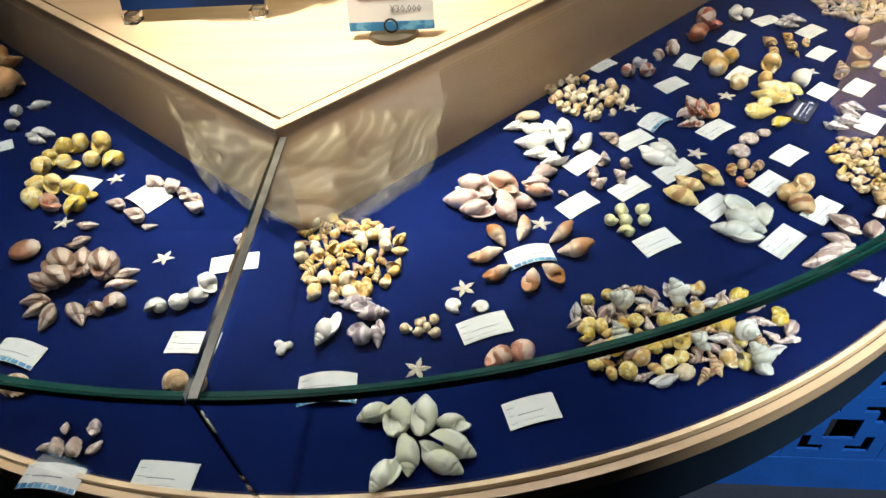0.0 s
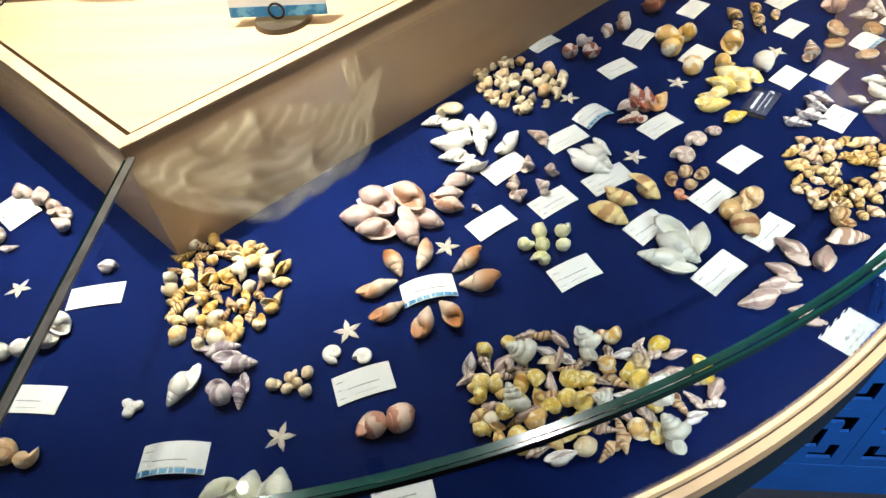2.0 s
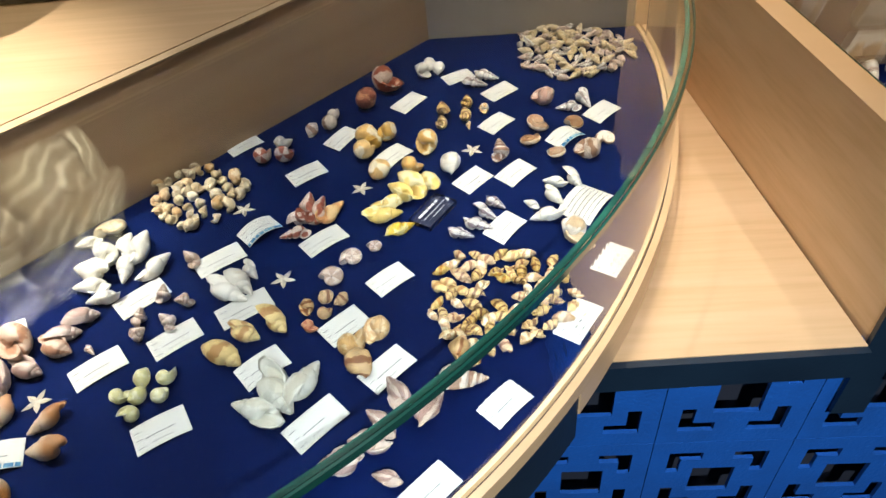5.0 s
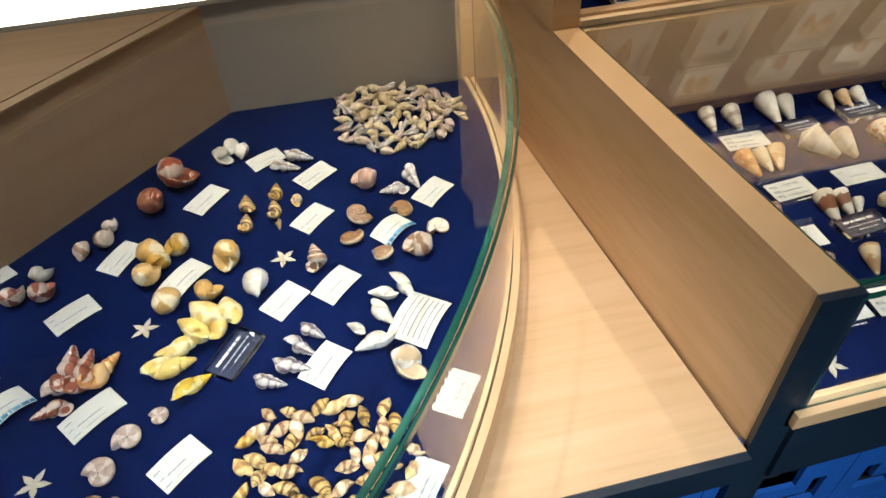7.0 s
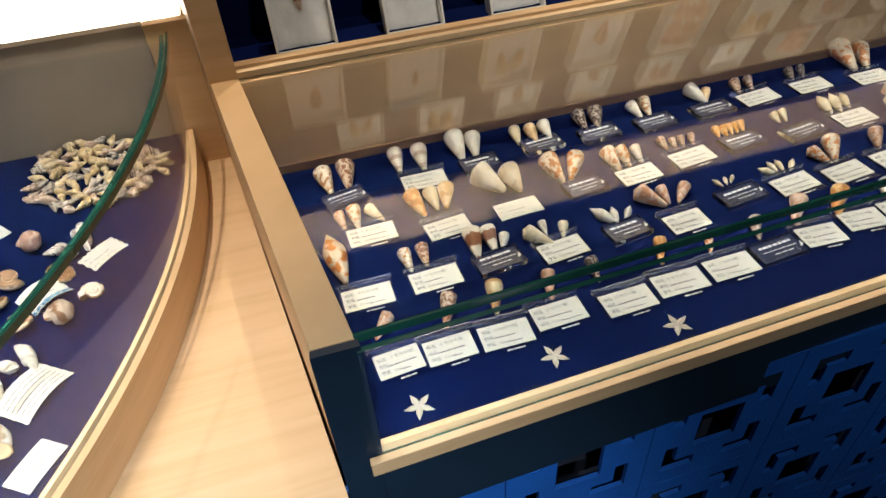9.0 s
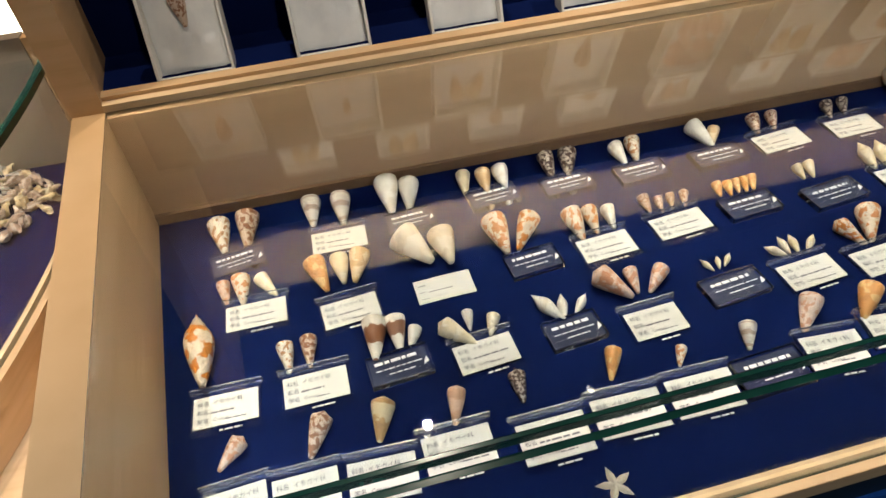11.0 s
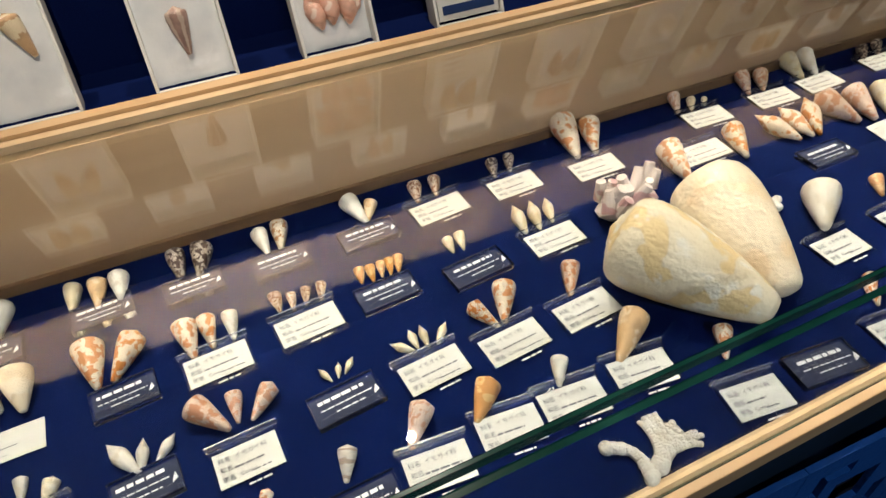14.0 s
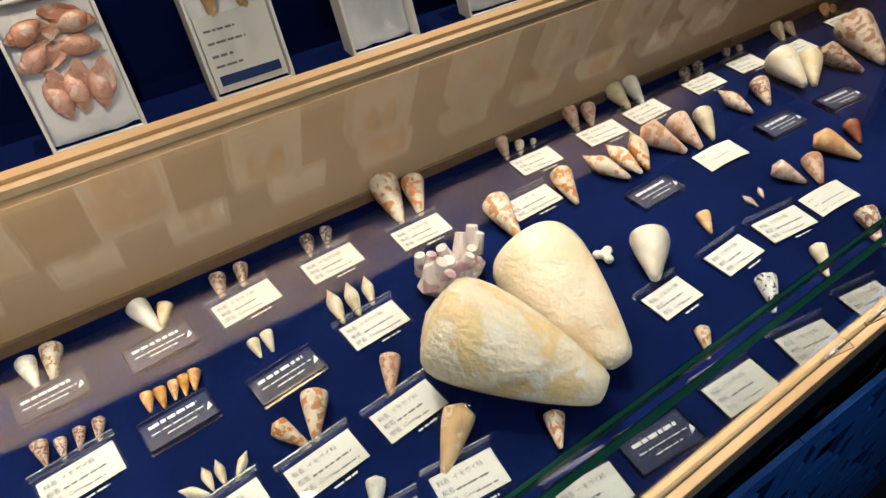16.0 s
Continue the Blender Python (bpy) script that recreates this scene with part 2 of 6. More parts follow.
for a0, a1 in ((END, SEAM + 0.1), (SEAM - 0.1, FIN)):
    piece("glass_edge", ring(1.0645, 1.067, GLASS_A - 0.004, GLASS_A + 0.004, a0, a1, centre=TOP), green_edge, case_a, "green polished glass edge")
    low = list(zip(arc(1.0212, a0, a1, 220), arc(1.0258, a0, a1, 220)))
    high = list(zip(arc(1.055, a0, a1, 220, TOP), arc(1.061, a0, a1, 220, TOP)))
    pane = piece("glass_front", edged(loft(low, high, FELT - 0.01, GLASS_A - 0.005), True), [clear, green_edge], case_a, "clear curved glass front")
    pane.visible_shadow = False
sx, sy = arc(1.068, SEAM, SEAM + 1, 1, TOP)[0]
piece("joint_strip", wall_line((VX + 0.004, VY), (sx + 0.004, sy), 0.008, GLASS_A + 0.0045, GLASS_A + 0.007), steel, case_a, "grey metal joint strip")

# ---- open shelf between the cases ----
DA, DB = (1.219, 0.430), (1.142, 1.085)   # the outer face of the dividing panel
shelf = thing("open_shelf", 1.0, 0.8, 0.0, "empty maple shelf with a navy front edge", "shelf")
piece("shelf_board", prism([(0.62, 0.405), (1.2155, 0.421), (1.1445, 1.0655), (0.62, 1.0655)], SHELF - 0.03, SHELF), wood_flat, shelf)
piece("back_board", box(1.083, 1.1435, BACK, BACK + 0.018, SHELF - 0.02, PLAT + 0.001), wood, shelf, "maple back board")
piece("front_edge", prism([(0.62, 0.396), (1.216, 0.412), (1.2155, 0.4205), (0.62, 0.4045)], SHELF - 0.045, SHELF - 0.001), blue_paint, shelf, "navy painted front edge")

# ---- straight display case ----
X0, X1 = 1.245, 3.30
FRONT, REAR = 0.490, 0.885
case_b = thing("straight_display_case", 2.3, 0.65, 0.0, "long glass-topped maple display case with navy felt", "display case")


def panel_x(y, side):
    """The dividing panel's outer (0) or inner (1) face at y."""
    return DA[0] + (DB[0] - DA[0]) * (y - DA[1]) / (DB[1] - DA[1]) + 0.034 * side


def slab(y0, y1, z0, z1):
    """A board from the dividing panel to the far end."""
    return prism([(panel_x(y0, 1), y0), (X1, y0), (X1, y1), (panel_x(y1, 1), y1)], z0, z1)


def front(x):
    """The line of the glass edge, which runs back a little towards the far end."""
    return 0.4342 + 0.036 * (x - 1.28)


def front_slab(d0, d1, z0, z1, deep=None):
    """A board along the front line from d0 to d1 behind it, or back to deep."""
    xa = panel_x(0.434, 1)
    back = [(X1, front(X1) + d1), (xa, front(xa) + d1)] if deep is None else [(X1, deep), (panel_x(deep, 1), deep)]
    return prism([(xa, front(xa) + d0), (X1, front(X1) + d0)] + back, z0, z1)


piece("felt_floor", front_slab(-0.003, 0, FELT - 0.012, FELT, REAR), felt, case_b, "navy blue felt floor")
piece("side_panel", prism([DA, (panel_x(DA[1], 1), DA[1]), (panel_x(1.40, 1), 1.40), (panel_x(1.40, 0), 1.40)], SHELF - 0.1, GLASS + 0.002), wood, case_b)
piece("panel_front", prism([(DA[0] - 0.002, DA[1] - 0.008), (DA[0] + 0.037, DA[1] - 0.008), (DA[0] + 0.036, DA[1] - 0.0005), (DA[0] - 0.001, DA[1] - 0.0005)], 0.60, GLASS + 0.001), blue_paint, case_b, "navy painted panel front")
piece("side_panel", box(X1, X1 + 0.037, FRONT, 1.40, SHELF - 0.1, GLASS + 0.002), wood, case_b)
piece("base_strip", slab(REAR - 0.005, REAR - 0.0003, FELT - 0.001, FELT + 0.013), seal_wood, case_b, "dark brown strip along the foot of the back")
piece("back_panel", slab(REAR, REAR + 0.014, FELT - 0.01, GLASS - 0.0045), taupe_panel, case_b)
piece("inner_bead", front_slab(-0.0065, -0.0005, FELT - 0.01, FELT + 0.004), ply_edge, case_b)
piece("glass_channel", front_slab(-0.0135, -0.0065, FELT - 0.03, FELT - 0.007), groove_shade, case_b, "brown groove that holds the glass, shade put into its colour")
piece("rim_rail", prism([(DA[0] + 0.024, front(DA[0] + 0.024) - 0.0215), (X1, front(X1) - 0.0215), (X1, front(X1) - 0.0135), (DA[0] + 0.024, front(DA[0] + 0.024) - 0.0135)], FELT - 0.024, FELT - 0.004, bevel=0.001), wood, case_b, "maple rim rail")
piece("fascia", front_slab(-0.017, 0.002, 0.675, FELT - 0.0305), blue_paint, case_b, "navy painted fascia")
pane = piece("glass_top", edged(front_slab(0.0, 0, GLASS - 0.004, GLASS + 0.004, REAR + 0.013)), [clear, green_edge], case_b, "clear glass top")
pane.visible_shadow = False
piece("glass_edge", front_slab(-0.003, -0.0005, GLASS - 0.004, GLASS + 0.004), green_edge, case_b, "green polished glass edge")
pane = piece("glass_front", edged(front_slab(-0.0128, -0.0075, FELT - 0.006, GLASS - 0.005), True), [clear, green_edge], case_b, "clear glass front")
pane.visible_shadow = False
piece("plinth", box(1.30, X1 - 0.05, 0.62, 0.85, 0.0, 0.79), blue_paint, case_b)

# raised tier with the gift boxes
CANOPY = 1.46
upper = thing("upper_cabinet", 2.3, 1.1, 0.0, "raised navy cabinet tier with a maple frame behind the case", "cabinet")
piece("front_strip", slab(REAR + 0.006, REAR + 0.016, GLASS + 0.0045, 0.957), ply_edge, upper, "pale maple front strip")
piece("front_strip", slab(REAR + 0.0165, REAR + 0.030, GLASS + 0.0045, 0.961), wood, upper, "darker maple strip behind it")
piece("side_post", prism([(panel_x(REAR + 0.01, 0) - 0.001, REAR + 0.01), (panel_x(REAR + 0.01, 1), REAR + 0.01), (panel_x(1.28, 1), 1.28), (panel_x(1.28, 0) - 0.001, 1.28)], GLASS + 0.0025, CANOPY), wood, upper)
piece("side_post", box(X1, X1 + 0.037, REAR + 0.01, 1.28, GLASS + 0.0025, CANOPY), wood, upper)
piece("lower_step", slab(REAR + 0.031, 1.00, 0.92, 0.957), felt, upper)
piece("riser", slab(1.00, 1.03, 0.92, 1.10), felt, upper)
piece("upper_step", slab(1.03, 1.26, 1.07, 1.10), felt, upper)
piece("backdrop", slab(1.26, 1.28, 0.92, CANOPY), felt, upper)
piece("canopy", prism([(1.125, 1.225), (X1 + 0.037, 1.225), (X1 + 0.037, 1.28), (1.115, 1.28)], CANOPY + 0.001, CANOPY + 0.03), wood_flat, upper, "maple canopy board")
piece("header_board", box(1.128, X1 + 0.037, 1.20, 1.222, 1.41, 1.54), ply_edge, upper, "maple header board")
piece("plinth", box(1.20, X1, 1.05, 1.25, 0.0, 1.07), blue_paint, upper)

light_table = thing("light_table", 0.2, 1.3, 0.0, "glowing white light table behind the curved case", "light table")
piece("diffuser", box(-1.1, 1.132, BACK + 0.0185, 1.60, PLAT - 0.01, PLAT + 0.003), glow_panel, light_table, "glowing white diffuser")
piece("cabinet_body", box(-1.1, 1.10, BACK + 0.02, 1.60, 0.0, PLAT - 0.011), blue_paint, light_table)

# ---- pierced block wall under the cases ----
BW, BH, BD, CELL = 0.181, 0.205, 0.006, 9
EDGES = (0, 0.135, 0.23, 0.34, 0.385, 0.615, 0.66, 0.77, 0.865, 1)   # where the holes begin and end across a block


def block_mesh():
    """A pierced square block: a square hole in the middle and four angle-shaped ones."""
    solid = [[True] * CELL for _ in range(CELL)]
    for i in range(3, 6):
        for j in range(3, 6):
            solid[i][j] = False
    for k in range(1, 4):
        for i, j in ((1, k), (k, 1), (1, 8 - k), (k, 7), (7, k), (8 - k, 1), (7, 8 - k), (8 - k, 7)):
            solid[i][j] = False
    solid[3][3] = solid[3][5] = solid[5][3] = solid[5][5] = False
    bm = bmesh.new()
    w, h = BW - 0.0012, BH - 0.0012
    vert = {}

    def v(i, j, k):
        if (i, j, k) not in vert:
            vert[i, j, k] = bm.verts.new((w * (EDGES[j] - 0.5), BD * k, h * (EDGES[i] - 0.5)))
        return vert[i, j, k]

    for i in range(CELL):
        for j in range(CELL):
            if not solid[i][j]:
                continue
            bm.faces.new((v(i, j, 0), v(i, j + 1, 0), v(i + 1, j + 1, 0), v(i + 1, j, 0)))
            for di, dj, a, b in ((-1, 0, (0, 0), (0, 1)), (1, 0, (1, 1), (1, 0)), (0, -1, (1, 0), (0, 0)), (0, 1, (0, 1), (1, 1))):
                ii, jj = i + di, j + dj
                if not (0 <= ii < CELL and 0 <= jj < CELL) or not solid[ii][jj]:
                    bm.faces.new((v(i + a[0], j + a[1], 0), v(i + a[0], j + a[1], 1), v(i + b[0], j + b[1], 1), v(i + b[0], j + b[1], 0)))
    bmesh.ops.recalc_face_normals(bm, faces=bm.faces)
    me = bpy.data.meshes.new("block")
    bm.to_mesh(me)
    bm.free()
    me.materials.append(block_paint)
    return me


block_wall = thing("pierced_block_wall", 1.2, 0.45, 0.0, "blue painted wall of pierced square blocks under the cases", "block wall")
# dark sheet that stands for the shade deep inside the holes
piece("mortar_backing", box(-0.9, 3.30, 0.490, 0.50, 0.0, 0.675), dark, block_wall, "dark sheet standing in for the shade inside the block holes")
piece("base_course", box(-0.79, 3.19, 0.432, 0.440, 0.0, 0.113), block_paint, block_wall, "solid blue base course")
BLOCK = block_mesh()
for row in range(3):
    for col in range(-12, 10):
        ob = new("block", BLOCK)
        ob.parent = block_wall
        local(ob, block_wall)
        z = 0.628 - BH * row
        ob.location = (1.471 + BW * col, 0.432, z)

# ---- shells ----


def coiled_mesh(name, whorls, growth, turn_r, half_w, half_l, drop, lip=1.1, steps=15, around=10):
    """A snail shell, one unit long with its apex at +x: a growing tube wound down its axis, each whorl over the one before, ending in a lipped open mouth.
    u counts the turns, v runs round the tube."""
    bm = bmesh.new()
    uv = bm.loops.layers.uv.new("UVMap")
    long = drop + half_l

    def section(turn, grow=1.0):
        k, th = growth ** (turn - whorls), 2 * math.pi * (turn - whorls)
        wide, tall = k ** 0.80, k ** 0.92
        row = []
        for j in range(around):
            a = 2 * math.pi * j / around
            r = max(wide * (turn_r + half_w * grow * math.cos(a)), 0.001)
            along = k * drop + tall * half_l * grow * (math.sin(a) - 0.12 * math.cos(a))
            row.append(bm.verts.new((0.5 - along / long, r * math.cos(th) / long, r * math.sin(th) / long)))
        return row

    n = int(whorls * steps)
    rows = [section(whorls * s / n) for s in range(n + 1)]
    turns = [whorls * s / n for s in range(n + 1)]
    rows += [section(whorls + 0.02, lip), section(whorls + 0.022, 0.86), section(whorls - 0.07, 0.62)]
    turns += [whorls, whorls, whorls]
    for s in range(len(rows) - 1):
        for j in range(around):
            f = bm.faces.new((rows[s][j], rows[s][(j + 1) % around], rows[s + 1][(j + 1) % around], rows[s + 1][j]))
            f.smooth = True
            f.material_index = 1 if s > n else 0
            for loop, (q, v) in zip(f.loops, ((s, j), (s, j + 1), (s + 1, j + 1), (s + 1, j))):
                loop[uv].uv = (turns[q], v / around)
    bm.faces.new(rows[0])
    f = bm.faces.new(rows[-1])
    f.material_index = 1
    bmesh.ops.recalc_face_normals(bm, faces=bm.faces)
    me = bpy.data.meshes.new(name)
    bm.to_mesh(me)
    bm.free()
    return me


def turned_mesh(name, profile, around=16, spire=0.0, wobble=0.0, slit=True):
    """A shell turned round the x axis from (x, radius) pairs, with a low stepped spire and a long aperture slit; narrow end at +x."""
    bm = bmesh.new()
    uv = bm.loops.layers.uv.new("UVMap")
    rows = []
    for i, (x, r) in enumerate(profile):
        row = []
        for j in range(around):
            a = 2 * math.pi * j / around
            rr = r * (1 + wobble * math.sin(a * 3 + i)) * (1 + (0.10 * (j / around) if slit else 0))
            row.append(bm.verts.new((x, rr * math.cos(a), rr * math.sin(a))))
        rows.append(row)
    for i in range(len(rows) - 1):
        for j in range(around):
            f = bm.faces.new((rows[i][j], rows[i][(j + 1) % around], rows[i + 1][(j + 1) % around], rows[i + 1][j]))
            f.smooth = True
            for loop, (u, v) in zip(f.loops, ((i, j), (i, j + 1), (i + 1, j + 1), (i + 1, j))):
                loop[uv].uv = (v / around, u / len(rows))
    bm.faces.new(rows[0][::-1])
    bm.faces.new(rows[-1])
    bmesh.ops.recalc_face_normals(bm, faces=bm.faces)
    me = bpy.data.meshes.new(name)
    bm.to_mesh(me)
    bm.free()
    return me


CONE = [(0.5, 0.035), (0.49, 0.055), (0.40, 0.085), (0.25, 0.125), (0.08, 0.17), (-0.10, 0.215), (-0.25, 0.245), (-0.33, 0.25), (-0.375, 0.24), (-0.40, 0.205), (-0.405, 0.16), (-0.44, 0.13), (-0.445, 0.09), (-0.475, 0.06), (-0.48, 0.03), (-0.5, 0.012)]
WIDE = [(x, r * 1.25) for x, r in CONE]
SPINDLE = [(0.5, 0.03), (0.40, 0.065), (0.22, 0.115), (0.02, 0.16), (-0.10, 0.168), (-0.18, 0.15), (-0.25, 0.12), (-0.26, 0.10), (-0.33, 0.085), (-0.34, 0.065), (-0.42, 0.045), (-0.43, 0.03), (-0.5, 0.008)]


def coil_disc(name, whorls, growth, steps=20, around=10):
    """A low coiled shell seen from its flat side: a growing tube wound close in one plane, axis along x."""
    bm = bmesh.new()
    uv = bm.loops.layers.uv.new("UVMap")
    n, rows = int(whorls * steps), []
    for s in range(n + 1):
        th, k = 2 * math.pi * s / steps, growth ** (s / steps - whorls)
        row = []
        for j in range(around):
            a = 2 * math.pi * j / around
            rad = 0.34 * k + 0.165 * k * math.cos(a)
            row.append(bm.verts.new((0.16 * (1 - k) + 0.15 * k * math.sin(a), rad * math.cos(th), rad * math.sin(th))))
        rows.append(row)
    for s in range(n):
        for j in range(around):
            f = bm.faces.new((rows[s][j], rows[s][(j + 1) % around], rows[s + 1][(j + 1) % around], rows[s + 1][j]))
            f.smooth = True
            for loop, (u, v) in zip(f.loops, ((s, j), (s, j + 1), (s + 1, j + 1), (s + 1, j))):
                loop[uv].uv = (u / steps, v / around)
    centre = sum((v.co for v in rows[-1]), Vector()) / around
    inner = [bm.verts.new(v.co.lerp(centre, 0.3)) for v in rows[-1]]
    for j in range(around):
        f = bm.faces.new((rows[-1][j], rows[-1][(j + 1) % around], inner[(j + 1) % around], inner[j]))
        f.material_index = 1
    f = bm.faces.new(inner)
    f.material_index = 1
    f = bm.faces.new(rows[0])
    bmesh.ops.recalc_face_normals(bm, faces=bm.faces)
    me = bpy.data.meshes.new(name)
    bm.to_mesh(me)
    bm.free()
    return me


SHAPES = {
    "cone": [turned_mesh("cone", CONE), turned_mesh("cone", [(x, r * 0.9) for x, r in CONE], 16, wobble=0.02)],
    "wide": [turned_mesh("wide", WIDE)],
    "spindle": [turned_mesh("spindle", SPINDLE)],
    "long": [coiled_mesh("long", 5.2, 1.62, 0.124, 0.136, 0.29, 0.66), coiled_mesh("long", 5.4, 1.60, 0.112, 0.124, 0.27, 0.70)],
    "fat": [coiled_mesh("fat", 4.6, 1.72, 0.136, 0.150, 0.34, 0.62, 1.06)],
    "turret": [coiled_mesh("turret", 6.2, 1.50, 0.120, 0.130, 0.18, 0.82, 1.06), coiled_mesh("turret", 6.4, 1.46, 0.110, 0.118, 0.165, 0.83, 1.06)],
    "top": [coiled_mesh("top", 5.6, 1.55, 0.205, 0.215, 0.20, 0.78, 1.03)],
    "globe": [coiled_mesh("globe", 4.4, 1.80, 0.200, 0.222, 0.36, 0.50, 1.05), coiled_mesh("globe", 4.6, 1.75, 0.190, 0.208, 0.33, 0.53, 1.05)],
    "flat": [coil_disc("flat", 3.6, 1.9)],
    "snail": [coil_disc("snail", 3.4, 2.1)],
}


def shell_material(name, base, second=None, mode="", freq=6.0, amount=0.5, rough=0.32, third=None):
    """mode: spot, band (along the growth), ray (across it), tip, mottle."""
    mat = bpy.data.materials.new(name)
    mat.use_nodes = True
    nt = mat.node_tree
    b = nt.nodes["Principled BSDF"]
    b.inputs["Roughness"].default_value, b.inputs["Coat Weight"].default_value, b.inputs["Coat Roughness"].default_value = rough, 0.25, 0.2
    b.inputs["Subsurface Weight"].default_value = 0.0
    co = nt.nodes.new("ShaderNodeTexCoord")
    info = nt.nodes.new("ShaderNodeObjectInfo")
    shift = nt.nodes.new("ShaderNodeVectorMath")
    shift.operation = "ADD"
    far = nt.nodes.new("ShaderNodeMath")
    far.operation = "MULTIPLY"
    far.inputs[1].default_value = 30.0
    nt.links.new(info.outputs["Random"], far.inputs[0])
    nt.links.new(co.outputs["Object"], shift.inputs[0])
    nt.links.new(far.outputs[0], shift.inputs[1])

    def noise_tex(scale, detail=3.0):
        n = nt.nodes.new("ShaderNodeTexNoise")
        n.inputs["Scale"].default_value, n.inputs["Detail"].default_value = scale, detail
        nt.links.new(shift.outputs[0], n.inputs["Vector"])
        return n.outputs["Fac"]

    def ranged(value, low, high, a=0.0, z=1.0):
        r = nt.nodes.new("ShaderNodeMapRange")
        r.inputs[1].default_value, r.inputs[2].default_value, r.inputs[3].default_value, r.inputs[4].default_value = low, high, a, z
        nt.links.new(value, r.inputs[0])
        return r.outputs[0]

    def mixed(a, colour, factor):
        m = nt.nodes.new("ShaderNodeMix")
        m.data_type = "RGBA"
        nt.links.new(factor, m.inputs[0])
        nt.links.new(a, m.inputs[6])
        m.inputs[7].default_value = (*colour, 1)
        return m.outputs[2]

    rgb = nt.nodes.new("ShaderNodeRGB")
    rgb.outputs[0].default_value = (*base, 1)
    out = mixed(rgb.outputs[0], tuple(c * 0.72 for c in base), ranged(noise_tex(5.0), 0.45, 0.7))
    if second and mode in ("band", "ray"):
        sep = nt.nodes.new("ShaderNodeSeparateXYZ")
        nt.links.new(co.outputs["UV"], sep.inputs[0])
        w = nt.nodes.new("ShaderNodeMath")
        w.operation = "MULTIPLY_ADD"
        w.inputs[1].default_value = freq * 2 * math.pi
        nt.links.new(sep.outputs["Y" if mode == "band" else "X"], w.inputs[0])
        nt.links.new(ranged(noise_tex(7.0), 0, 1, 0, 3.0), w.inputs[2])
        sine = nt.nodes.new("ShaderNodeMath")
        sine.operation = "SINE"
        nt.links.new(w.outputs[0], sine.inputs[0])
        out = mixed(out, second, ranged(sine.outputs[0], 0.9 - 1.6 * amount, 1.15 - 1.6 * amount))
    elif second and mode == "tip":
        sep = nt.nodes.new("ShaderNodeSeparateXYZ")
        nt.links.new(co.outputs["Object"], sep.inputs[0])
        out = mixed(out, second, ranged(sep.outputs["X"], 0.05, -0.2))
    elif second:
        out = mixed(out, second, ranged(noise_tex(freq, 2.0), 0.62 - 0.2 * amount, 0.66 - 0.2 * amount))
    if third:
        out = mixed(out, third, ranged(noise_tex(freq * 1.7, 3.0), 0.58, 0.66))
    hsv = nt.nodes.new("ShaderNodeHueSaturation")
    nt.links.new(ranged(info.outputs["Random"], 0, 1, 0.80, 1.12), hsv.inputs["Value"])
    nt.links.new(ranged(info.outputs["Random"], 0, 1, 1.1, 0.85), hsv.inputs["Saturation"])
    nt.links.new(out, hsv.inputs["Color"])
    nt.links.new(hsv.outputs[0], b.inputs["Base Color"])
    bump = nt.nodes.new("ShaderNodeBump")
    bump.inputs["Strength"].default_value, bump.inputs["Distance"].default_value = 0.25, 0.02
    nt.links.new(noise_tex(26.0), bump.inputs["Height"])
    nt.links.new(bump.outputs[0], b.inputs["Normal"])
    return mat


WHITE, CREAM, TAN, BROWN, RED = (0.80, 0.77, 0.70), (0.78, 0.66, 0.44), (0.62, 0.38, 0.16), (0.22, 0.09, 0.035), (0.30, 0.06, 0.03)
